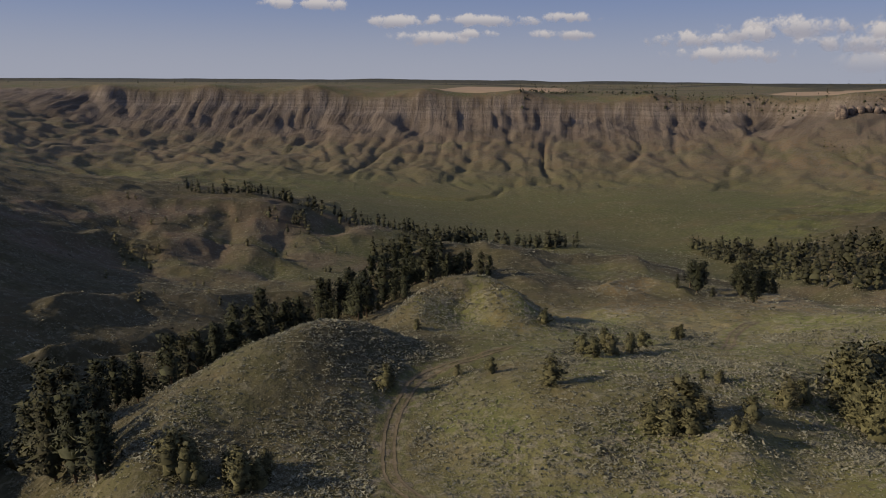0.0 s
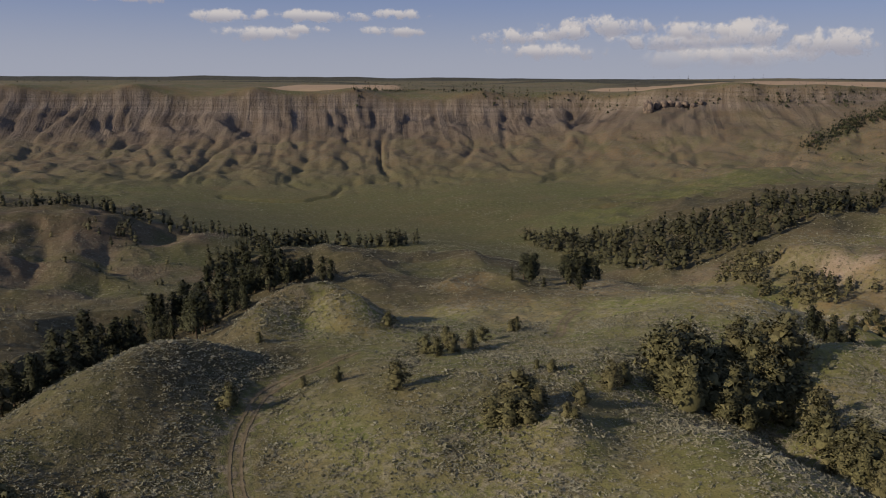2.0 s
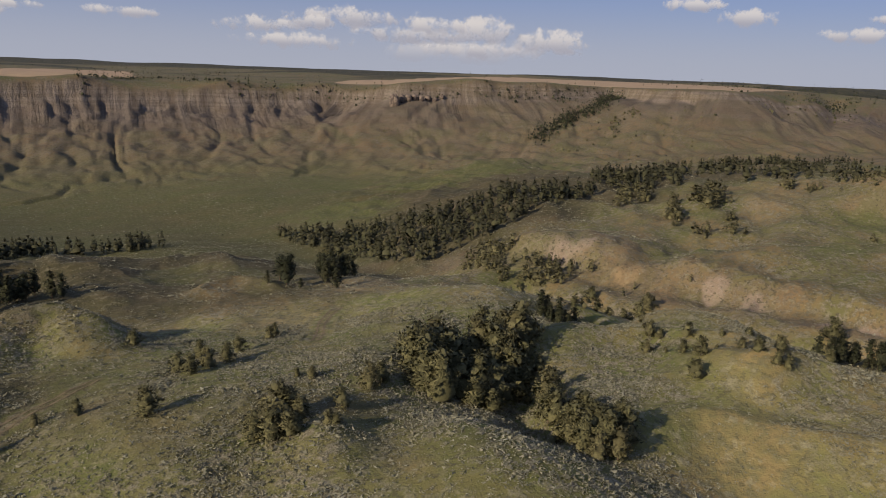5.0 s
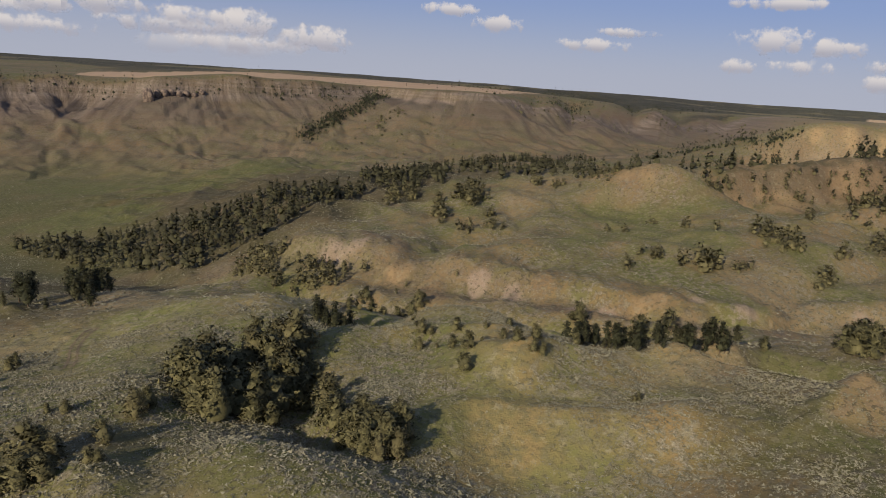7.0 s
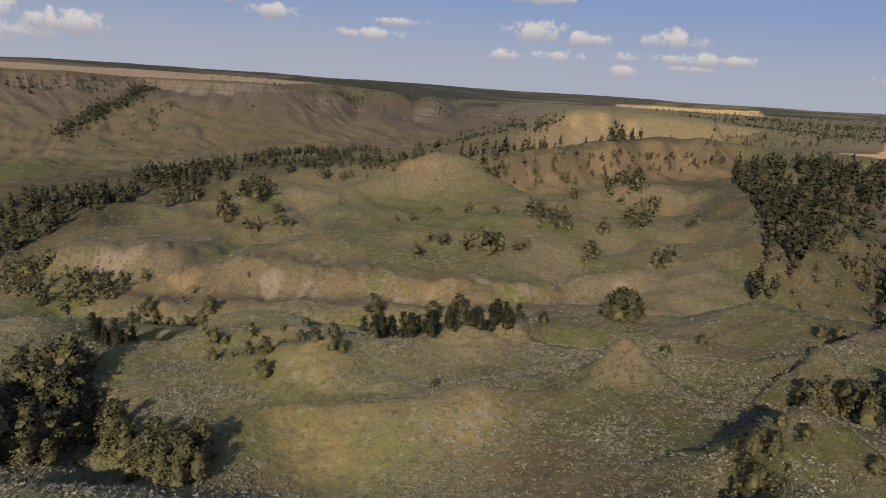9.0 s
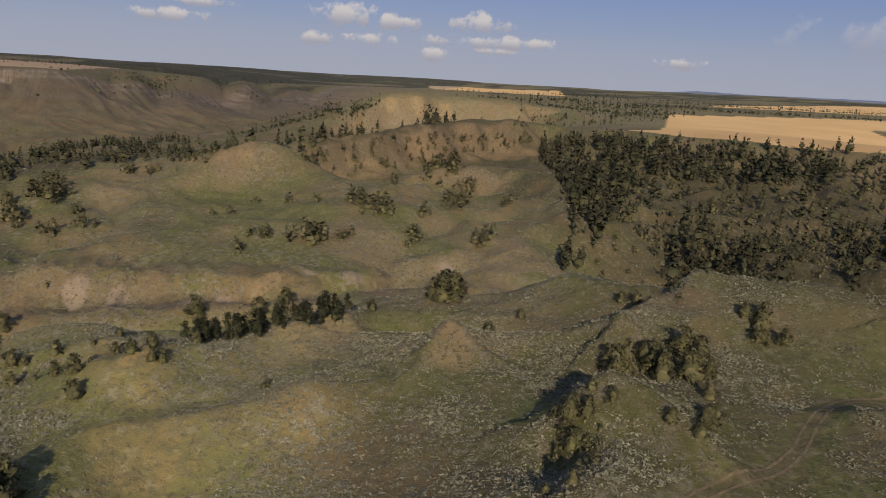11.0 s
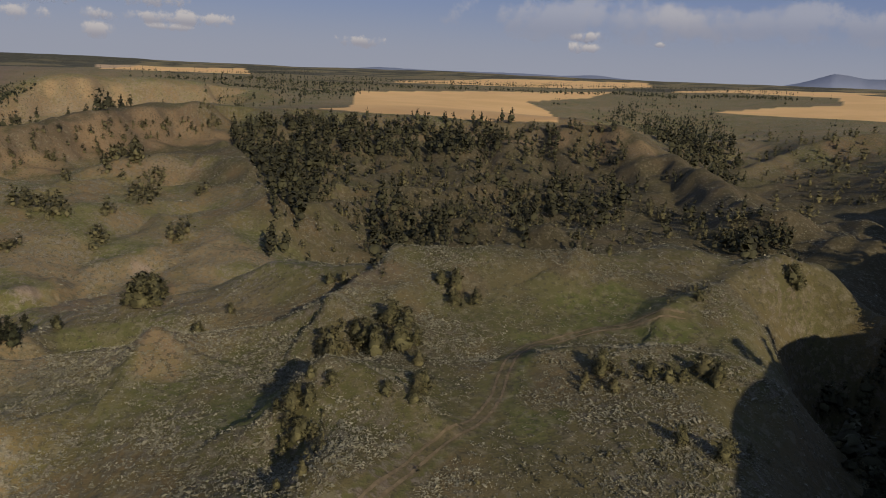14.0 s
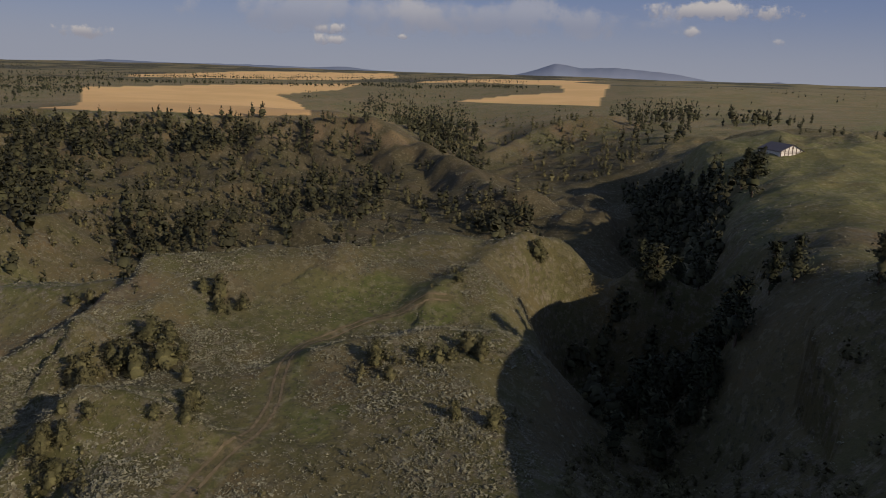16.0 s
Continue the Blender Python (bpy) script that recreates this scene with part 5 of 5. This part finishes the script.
# near trees: things of their own, each with a trunk and a crown
PROTOTYPES = {}


def stand_tree(kind, x, y, tall):
    name, leaf, label, clumps, tufts = KINDS[kind]
    z = float(height(x, y))
    m = Matrix.Translation((x, y, z - 0.05)) @ Matrix.Rotation(dice.uniform(0, 6.28), 4, "Z") @ Matrix.Diagonal((*(tall * dice.uniform(0.85, 1.2, 2)), tall, 1))
    key = (kind, int(dice.integers(0, 7)))
    if key not in PROTOTYPES:
        seed = key[1] * 13 + len(kind)
        ob = new(name)
        t = new("trunk", mesh_of("trunk", *stem(seed, 0.9 if kind == "pine" else 0.55, 0.022 if kind == "pine" else 0.035, 9), BARK))
        v, f = crown(kind, seed, clumps, tufts)
        c = new("crown", mesh_of("crown", v, f, leaf, swell(v)))
        t.parent = c.parent = ob
        tagged(ob, label, "tree", "pines on the hillsides" if kind == "pine" else "junipers on the hillsides")
        ob.matrix_basis = m
        PROTOTYPES[key] = ob
        return
    first = PROTOTYPES[key]
    keep = first.matrix_basis.copy()
    first.matrix_basis = Matrix.Identity(4)
    copy_thing(first, m)
    first.matrix_basis = keep


for tree in NEAR_TREES:
    stand_tree(*tree)


def far_woods(kind, name, label, least, most, clumps):
    """The trees farther off, past counting, as one wood."""
    rng = np.random.default_rng(3)
    picked = np.array([(x, y, h) for k, x, y, h in FAR_TREES if k == kind and least <= math.hypot(x, y) < most])
    if not len(picked):
        return
    z = height(picked[:, 0], picked[:, 1])
    vs, fs, ws, count = [], [], [], 0
    for (x, y, tall), ground in zip(picked, z):
        v, f = far_crown(rng, kind, *clumps)
        ws += [swell(v), np.array([(0.02, 0, 0), (-0.01, 0.017, 0), (-0.01, -0.017, 0), (0, 0, 0.5)])]
        v = v * (tall * rng.uniform(0.85, 1.35), tall * rng.uniform(0.85, 1.35), tall) + (x, y, ground)
        trunk = np.array([(0.02, 0, -0.05), (-0.01, 0.017, -0.05), (-0.01, -0.017, -0.05), (0, 0, 0.5)]) * tall + (x, y, ground)
        vs += [v, trunk]
        fs += [f + count, np.array([(0, 1, 3), (1, 2, 3), (2, 0, 3)]) + count + len(v)]
        count += len(v) + 4
    mesh = mesh_of(name, np.concatenate(vs), np.concatenate(fs), KINDS[kind][1], np.concatenate(ws))
    tagged(new(name, mesh), label, "trees", kind="stuff")


far_woods("pine", "pine_wood", "dark green pine wood on the slopes and in the draws", 0, 720, (4, 40))
far_woods("pine", "distant_pine_wood", "distant dark pines along the rims and on the plateau", 720, 9000, (2, 8))
far_woods("juniper", "juniper_scrub", "scattered dark green junipers on the slopes", 0, 720, (4, 64))
far_woods("juniper", "distant_juniper_scrub", "distant junipers dotting the far valley wall", 720, 9000, (2, 8))


# ---- sagebrush ----
def sage_material():
    m, n, b = material("sagebrush", 0.9)
    g = n.nodes.new("ShaderNodeNewGeometry")
    r = g.outputs["Random Per Island"]
    c = mixed(n, stretch(n, r, 0.0, 0.7), (0.135, 0.127, 0.08), (0.23, 0.22, 0.15))
    c = mixed(n, stretch(n, r, 0.85, 1.0), c, (0.26, 0.256, 0.185))
    broad = noise_node(n, g.outputs["Position"], 0.05, 3.0)
    c = mixed(n, stretch(n, broad, 0.42, 0.6, 0.0, 0.4), c, (0.13, 0.122, 0.076))
    n.links.new(c, b.inputs["Base Color"])
    return m


def sagebrush(name, label, least, most, tries, size, cut, sides=6):
    rng = np.random.default_rng(11)
    way = np.radians(rng.uniform(-34, 161, tries))
    far = np.sqrt(rng.uniform(least**2, most**2, tries))
    x, y = far * np.sin(way), far * np.cos(way)
    # pale sage thinned past bearing 133, to keep the shaded slope dark
    thick = sagey(x, y) * (1 - 0.75 * between(np.degrees(np.arctan2(x, y)), 133, 138) * (far < 210))
    thick = thick * (0.55 + 0.45 * between(cloudy(x / 7, y / 7, 79, 2), -0.25, 0.3))
    keep = (rng.uniform(0, 1, tries) < thick * cut) & (track_near(x, y) > 3.3) & (field_at(x, y) < 0.5)
    x, y, thick = x[keep], y[keep], thick[keep]
    z = height(x, y)
    n = len(x)
    r = size * (0.5 + 1.0 * rng.uniform(0, 1, n) ** 2) * (0.75 + 0.4 * thick)
    at = rng.normal(0, 1, (n, sides, 1, 3)) * np.array([0.40, 0.40, 0.12]) + np.array([0, 0, 0.30])
    v = at + rng.normal(0, 1, (n, sides, 3, 3)) * np.array([0.34, 0.34, 0.2])
    v[..., 2] = np.maximum(v[..., 2], -0.05)
    v = v * r[:, None, None, None] + np.stack([x, y, z], -1)[:, None, None]
    mesh = mesh_of(name, v.reshape(-1, 3), np.arange(n * sides * 3).reshape(-1, 3), SAGE)
    tagged(new(name, mesh), label, "shrubs", kind="stuff")


SAGE = sage_material()
sagebrush("sagebrush", "grey-green sagebrush tufts covering the near hills", 62, 180, 300000, 0.46, 0.9, 5)
sagebrush("distant_sagebrush", "grey-green sagebrush on the farther slopes", 180, 430, 220000, 0.60, 0.62, 4)
sagebrush("far_shrubs", "low dark shrubs dotting the far slopes", 430, 700, 60000, 0.9, 0.35, 3)


# ---- dirt tracks: two worn ruts each ----
def dirt_material():
    m, n, b = material("packed_dirt", 0.95)
    g = n.nodes.new("ShaderNodeNewGeometry")
    c = mixed(n, stretch(n, noise_node(n, g.outputs["Position"], 0.8), 0.35, 0.65), (0.12, 0.094, 0.053), (0.168, 0.132, 0.077))
    n.links.new(c, b.inputs["Base Color"])
    return m


DIRT = dirt_material()


def dirt_track(line):
    line = smooth_line(line)
    step = np.append(0, np.cumsum(np.hypot(*np.diff(line, axis=0).T)))
    n = int(step[-1] / 0.4)
    at = np.linspace(0, step[-1], n)
    p = np.stack([np.interp(at, step, line[:, 0]), np.interp(at, step, line[:, 1])], -1)
    d = np.gradient(p, axis=0)
    d /= np.linalg.norm(d, axis=1)[:, None]
    side = np.stack([-d[:, 1], d[:, 0]], -1)
    ob = tagged(new("dirt_track"), "two-rut dirt track worn into the dry grass", "track", kind="structure")
    for off in (-0.85, 0.85):
        edges = []
        for k, w in ((0, -1), (1, 0), (2, 1)):
            half = 0.24 * w + 0.12 * grain(at / 1.3, 0 * at + 7.3 * k + off, 90)
            q = p + side * (off + half)[:, None]
            edges.append(np.column_stack([q, height(q[:, 0], q[:, 1]) + 0.07 - 0.03 * (w == 0)]))
        v = np.concatenate(edges)
        i = np.arange(n - 1)
        f = np.concatenate([np.stack([i + a * n, i + 1 + a * n, i + 1 + (a + 1) * n, i + (a + 1) * n], -1) for a in (0, 1)])
        rut = new("rut", mesh_of("rut", v, f, DIRT))
        rut.parent = ob


for track in TRACKS:
    dirt_track(track)


# ---- sky: small evening clouds and far mountains with haze in their colour ----
def cloud_material(name, veil):
    m = bpy.data.materials.new(name)
    m.use_nodes = True
    n = m.node_tree
    n.nodes.clear()
    out, mix = n.nodes.new("ShaderNodeOutputMaterial"), n.nodes.new("ShaderNodeMixShader")
    clear, glow = n.nodes.new("ShaderNodeBsdfTransparent"), n.nodes.new("ShaderNodeEmission")
    at = n.nodes.new("ShaderNodeTexCoord").outputs["UV"]
    place = n.nodes.new("ShaderNodeNewGeometry").outputs["Position"]
    xyz = n.nodes.new("ShaderNodeSeparateXYZ")
    n.links.new(at, xyz.inputs[0])
    u, v = times(n, xyz.outputs[0], 0.5, "SUBTRACT"), times(n, xyz.outputs[1], 0.42, "SUBTRACT")
    away = times(n, times(n, times(n, u, u), times(n, v, v), "ADD"), 4.0)
    puff = noise_node(n, place, 0.010 if not veil else 0.004, 6.0, 0.62)
    body = times(n, times(n, puff, 2.6), times(n, away, 1.15), "SUBTRACT")
    alpha = stretch(n, body, 0.74, 1.28, 0.0, 0.92 if not veil else 0.4)
    # sunlit tops and grey undersides are put into the glow colour
    lit_tone = mixed(n, stretch(n, xyz.outputs[1], 0.2, 0.62), (0.50, 0.49, 0.56), (0.86, 0.80, 0.78))
    n.links.new(lit_tone, glow.inputs["Color"])
    glow.inputs["Strength"].default_value = CLOUD_GLOW
    n.links.new(alpha, mix.inputs[0])
    n.links.new(clear.outputs[0], mix.inputs[1])
    n.links.new(glow.outputs[0], mix.inputs[2])
    n.links.new(mix.outputs[0], out.inputs["Surface"])
    return m


CLOUD_GLOW = 0.75
CUMULUS, VEIL = cloud_material("cumulus", False), cloud_material("cloud_veil", True)


def eye_height(yaw):
    """The height from which that bearing is seen."""
    return np.interp(yaw, (0.0, 40.0, 85.0, 125.0), (100.0, 106.9, 112.5, 115.3))


def cloud(yaw, up, wide, high, veil):
    far = 4800.0
    a, e = radians(yaw), radians(up)
    mid = Vector((math.sin(a) * math.cos(e), math.cos(a) * math.cos(e), math.sin(e))) * far
    right, above = Vector((math.cos(a), -math.sin(a), 0)), Vector((0, 0, 1))
    w, h = radians(wide) * far * 0.80, radians(high) * far * 0.90
    mesh = bpy.data.meshes.new("cloud")
    mesh.from_pydata([right * sx * w + above * sz * h for sx, sz in ((-1, -1), (1, -1), (1, 1), (-1, 1))], [], [(0, 1, 2, 3)])
    layer = mesh.uv_layers.new()
    for loop, uv in zip(layer.data, ((0, 0), (1, 0), (1, 1), (0, 1))):
        loop.uv = uv
    mesh.materials.append(VEIL if veil else CUMULUS)
    ob = new("cloud", mesh)
    ob.location = mid + Vector((0, 0, eye_height(yaw)))
    tagged(ob, "thin veil of high evening cloud" if veil else "small white cumulus cloud low over the horizon", "cloud", "evening clouds", kind="structure")


cloud(-3.62, 4.27, 4.31, 0.91, False)
cloud(2.98, 4.41, 8.61, 0.82, False)
cloud(-1.35, 3.10, 8.16, 0.91, False)
cloud(2.53, 3.39, 3.17, 0.63, False)
cloud(9.46, 4.59, 4.08, 0.73, False)
cloud(9.04, 3.36, 4.53, 0.73, False)
cloud(18.43, 3.04, 5.89, 1.09, False)
cloud(21.37, 1.93, 8.61, 1.00, False)
cloud(25.23, 3.84, 9.52, 1.27, False)
cloud(23.10, 3.35, 4.99, 1.00, False)
cloud(31.65, 2.74, 10.88, 1.18, False)
cloud(35.38, 3.21, 5.89, 1.90, False)
cloud(35.21, 1.75, 10.43, 1.18, False)
cloud(-9.08, 5.38, 3.17, 0.73, False)
cloud(-12.21, 5.35, 2.72, 0.63, False)
cloud(32.22, 3.34, 7.25, 1.18, False)
cloud(40.31, 2.50, 5.89, 1.63, False)
cloud(50.75, 5.19, 4.08, 0.82, False)
cloud(54.24, 4.42, 3.40, 1.18, False)
cloud(61.92, 3.24, 5.67, 0.91, False)
cloud(74.41, 4.17, 5.21, 1.63, False)
cloud(78.07, 3.83, 4.08, 1.18, False)
cloud(72.28, 2.32, 2.45, 0.91, False)
cloud(76.39, 2.43, 3.81, 1.09, False)
cloud(81.16, 2.65, 2.45, 0.91, False)
cloud(81.14, 1.65, 1.99, 1.18, False)
cloud(84.71, 4.04, 4.53, 1.36, False)
cloud(74.47, 6.57, 5.89, 0.73, False)
cloud(86.63, 2.70, 6.80, 1.00, False)
cloud(85.99, 2.01, 3.17, 0.54, False)
cloud(99.43, 1.86, 3.85, 0.82, False)
cloud(116.17, 2.09, 1.36, 0.73, False)
cloud(117.38, 2.07, 1.54, 0.63, False)
cloud(64.40, 4.24, 4.08, 0.63, False)
cloud(116.28, 2.88, 1.36, 0.63, False)
cloud(117.21, 2.94, 1.45, 0.73, False)
cloud(122.27, 2.51, 0.82, 0.36, False)
cloud(143.57, 3.65, 1.81, 0.82, False)
cloud(149.88, 3.04, 1.09, 0.54, False)
cloud(145.17, 5.14, 9.97, 1.18, False)
cloud(117.56, 4.41, 19.04, 2.72, True)
cloud(130.88, 4.54, 23.58, 2.27, True)
cloud(33.55, 1.38, 11.79, 1.36, True)


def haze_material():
    m = bpy.data.materials.new("painted_haze")
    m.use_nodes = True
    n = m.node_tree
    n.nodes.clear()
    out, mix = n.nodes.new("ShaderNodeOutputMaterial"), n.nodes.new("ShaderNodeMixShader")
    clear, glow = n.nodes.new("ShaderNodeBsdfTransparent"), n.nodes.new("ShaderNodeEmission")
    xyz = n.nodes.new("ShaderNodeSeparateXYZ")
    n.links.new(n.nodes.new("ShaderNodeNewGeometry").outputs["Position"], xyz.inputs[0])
    # a pale glow that fades with height, painted in place of haze
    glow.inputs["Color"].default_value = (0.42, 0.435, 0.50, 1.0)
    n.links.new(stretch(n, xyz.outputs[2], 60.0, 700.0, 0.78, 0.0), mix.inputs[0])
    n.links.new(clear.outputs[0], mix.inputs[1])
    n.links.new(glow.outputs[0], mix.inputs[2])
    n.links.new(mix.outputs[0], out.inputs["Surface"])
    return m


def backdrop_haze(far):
    """A glowing shell, all the way round, painted as pale evening haze low in the sky."""
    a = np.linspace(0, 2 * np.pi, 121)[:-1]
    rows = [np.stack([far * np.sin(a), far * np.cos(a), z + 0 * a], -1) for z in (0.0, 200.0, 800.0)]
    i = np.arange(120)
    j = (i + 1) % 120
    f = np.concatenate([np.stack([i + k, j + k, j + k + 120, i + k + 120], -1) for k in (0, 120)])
    tagged(new("backdrop_haze", mesh_of("backdrop_haze", np.concatenate(rows), f, haze_material())), "glowing shell painted as pale evening haze over the horizon", "haze", kind="structure")


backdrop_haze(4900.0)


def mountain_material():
    m, n, b = material("haze_tinted_mountain", 1.0)
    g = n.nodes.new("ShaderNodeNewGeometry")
    # pale blue base colour stands in for the haze of distance
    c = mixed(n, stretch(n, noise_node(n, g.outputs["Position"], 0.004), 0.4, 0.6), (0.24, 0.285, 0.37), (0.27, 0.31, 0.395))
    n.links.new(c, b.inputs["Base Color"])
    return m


HAZE_TINTED = mountain_material()


def mountains(far, *line):
    """A far range: yaw and height of its skyline, in degrees."""
    line = np.array(line)
    yaw = np.linspace(line[0, 0], line[-1, 0], 160)
    up = np.interp(yaw, line[:, 0], line[:, 1]) + 0.03 * cloudy(yaw * 0.9, yaw * 0, 95, 3)
    a = np.radians(yaw)
    rows = [np.stack([np.sin(a) * d, np.cos(a) * d, z + 0 * a], -1) for d, z in ((far - 160, 40.0), (far, eye_height(yaw) + far * np.tan(np.radians(up))), (far + 60, 40.0))]
    n = len(yaw)
    i = np.arange(n - 1)
    f = np.concatenate([np.stack([i + k * n, i + 1 + k * n, i + 1 + (k + 1) * n, i + (k + 1) * n], -1) for k in (0, 1)])
    mesh = mesh_of("backdrop_mountains", np.concatenate(rows), f, HAZE_TINTED)
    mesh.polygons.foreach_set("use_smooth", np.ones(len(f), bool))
    tagged(new("backdrop_mountains", mesh), "far mountains coloured pale blue to stand for haze", "mountains", kind="structure")


mountains(4700.0, (129.0, -0.5), (131.9, 0.15), (134.2, 0.95), (136.2, 0.66), (138.7, 0.8), (142.9, 0.54), (146.5, -0.05), (150.2, 0.25), (152.4, -0.3), (157.5, -0.45), (163.0, -0.5))
mountains(4760.0, (97.0, -0.5), (101.3, -0.14), (105.0, -0.2), (111.7, -0.1), (115.4, -0.12), (118.0, 0.04), (122.0, -0.3))


# ---- rimrock: dark blocks standing out of the north rim ----
def rock_material():
    m, n, b = material("rimrock", 0.95)
    g = n.nodes.new("ShaderNodeNewGeometry")
    c = mixed(n, stretch(n, noise_node(n, g.outputs["Position"], 0.35, 6.0), 0.35, 0.65), (0.075, 0.06, 0.052), (0.21, 0.165, 0.125))
    n.links.new(c, b.inputs["Base Color"])
    return m


ROCK = rock_material()


def outcrop(name, label, blocks):
    ob = tagged(new(name), label, "rocks")
    x0, y0 = blocks[0][:2]
    base = float(height(x0, y0))
    ob.location = (x0, y0, base)
    rng = np.random.default_rng(5)
    for x, y, wide, tall in blocks:
        v = ICO_V / np.abs(ICO_V).max(axis=1)[:, None] ** 0.8
        v = v * (1 + 0.16 * rng.uniform(-1, 1, (len(v), 1))) * np.array([wide / 2, wide / 2 * rng.uniform(0.8, 1.2), tall / 2])
        v[:, 2] += float(height(x, y)) - base + tall * 0.2
        v[:, :2] += (x - x0, y - y0)
        rock = new("rock", mesh_of("rock", v, ICO_F, ROCK))
        rock.parent = ob


outcrop("rimrock", "dark castellated rimrock standing out of the cliff top", [(409, 749, 9, 22), (412, 747, 8, 19), (422, 751, 7, 13), (431, 751, 8, 11), (439, 750, 7, 10), (447, 748, 7, 9), (457, 749, 8, 9), (464, 744, 7, 8), (473, 744, 6, 7)])

# ---- the barn on the plateau ----
def part(name, bm, mat, parent, label=""):
    mesh = bpy.data.meshes.new(name)
    bm.to_mesh(mesh)
    bm.free()
    mesh.materials.append(mat)
    ob = new(name, mesh)
    ob.parent = parent
    return tagged(ob, label)


def box(x0, y0, z0, x1, y1, z1):
    bm = bmesh.new()
    bmesh.ops.create_cube(bm, size=1.0)
    for v in bm.verts:
        v.co = (x0 + (v.co.x + 0.5) * (x1 - x0), y0 + (v.co.y + 0.5) * (y1 - y0), z0 + (v.co.z + 0.5) * (z1 - z0))
    bmesh.ops.bevel(bm, geom=bm.edges[:], offset=0.02, segments=1, affect="EDGES")
    return bm


def painted(name, colour, rough=0.6, metal=0.0):
    m, n, b = material(name, rough)
    g = n.nodes.new("ShaderNodeNewGeometry")
    worn = tuple(c * 0.72 for c in colour)
    c = mixed(n, stretch(n, noise_node(n, g.outputs["Position"], 1.2), 0.4, 0.7), colour, worn)
    n.links.new(c, b.inputs["Base Color"])
    b.inputs["Metallic"].default_value = metal
    return m


WHITE, BROWN, ROOF = painted("white_sheet_metal", (0.78, 0.74, 0.66)), painted("brown_trim", (0.10, 0.065, 0.045)), painted("dark_roof_sheet", (0.10, 0.085, 0.08), 0.45)


def gable(width, eaves, ridge, y0, y1):
    bm = bmesh.new()
    outline = [(-width / 2, 0), (width / 2, 0), (width / 2, eaves), (0, ridge), (-width / 2, eaves)]
    front = [bm.verts.new((x, y0, z)) for x, z in outline]
    back = [bm.verts.new((x, y1, z)) for x, z in outline]
    bm.faces.new(front)
    bm.faces.new(back[::-1])
    for i in range(5):
        bm.faces.new((front[i], back[i], back[(i + 1) % 5], front[(i + 1) % 5]))
    bmesh.ops.recalc_face_normals(bm, faces=bm.faces[:])
    return bm


def barn(x, y, turn):
    w, deep, eaves, ridge = 11.2, 15.0, 3.9, 6.6
    ob = tagged(new("barn"), "white metal barn with brown posts and a dark roof", "barn")
    ob.matrix_basis = pose(x, y, float(np.min(height(x + np.array([-9.0, -9, 9, 9]), y + np.array([-9.0, 9, -9, 9])))) + 0.3, 0, 0, turn)
    part("front_wall", gable(w, eaves, ridge, -deep / 2, -deep / 2 + 0.2), WHITE, ob)
    part("back_wall", gable(w, eaves, ridge, deep / 2 - 0.2, deep / 2), WHITE, ob)
    for s in (-1, 1):
        part("side_wall", box(s * w / 2 - 0.1, -deep / 2 + 0.2, 0, s * w / 2 + 0.1, deep / 2 - 0.2, eaves), WHITE, ob)
    for s in (-1, 1):
        bm = bmesh.new()
        rise = (ridge - eaves) / (w / 2)
        pts = []
        for yy in (-deep / 2 - 0.5, deep / 2 + 0.5):
            for xx, zz in ((0, ridge + 0.06), (s * (w / 2 + 0.6), eaves - 0.6 * rise + 0.06)):
                pts += [bm.verts.new((xx, yy, zz)), bm.verts.new((xx, yy, zz + 0.16))]
        a = pts
        for q in ((0, 2, 3, 1), (4, 5, 7, 6), (0, 4, 6, 2), (1, 3, 7, 5), (0, 1, 5, 4), (2, 6, 7, 3)):
            bm.faces.new([a[i] for i in q])
        bmesh.ops.recalc_face_normals(bm, faces=bm.faces[:])
        part("roof", bm, ROOF, ob, "dark sheet-metal roof slope")
    for i in range(7):
        px = -w / 2 + 0.2 + i * (w - 0.4) / 6
        top = eaves + (ridge - eaves) * (1 - abs(px) / (w / 2)) - 0.15
        part("post", box(px - 0.16, -deep / 2 - 0.12, 0, px + 0.16, -deep / 2 - 0.003, top), BROWN, ob, "dark brown post")
    door = part("door", box(-1.9, -deep / 2 - 0.09, 0, 1.9, -deep / 2 - 0.004, 3.1), WHITE, ob, "wide sliding door")
    part("rail", box(-3.4, -deep / 2 - 0.2, 3.12, 3.4, -deep / 2 - 0.1, 3.24), BROWN, door, "dark sliding rail")
    part("handle", box(1.45, -deep / 2 - 0.16, 1.0, 1.55, -deep / 2 - 0.092, 1.5), BROWN, door, "dark pull handle")
    part("hay_window", box(-0.45, -deep / 2 - 0.1, 5.1, 0.45, -deep / 2 - 0.004, 5.8), BROWN, ob, "small dark gable window")
    part("eaves_board", box(-w / 2, -deep / 2 - 0.11, eaves - 0.2, w / 2, -deep / 2 - 0.125 + 0.02, eaves), BROWN, ob)


barn(167, -305, -115.0)
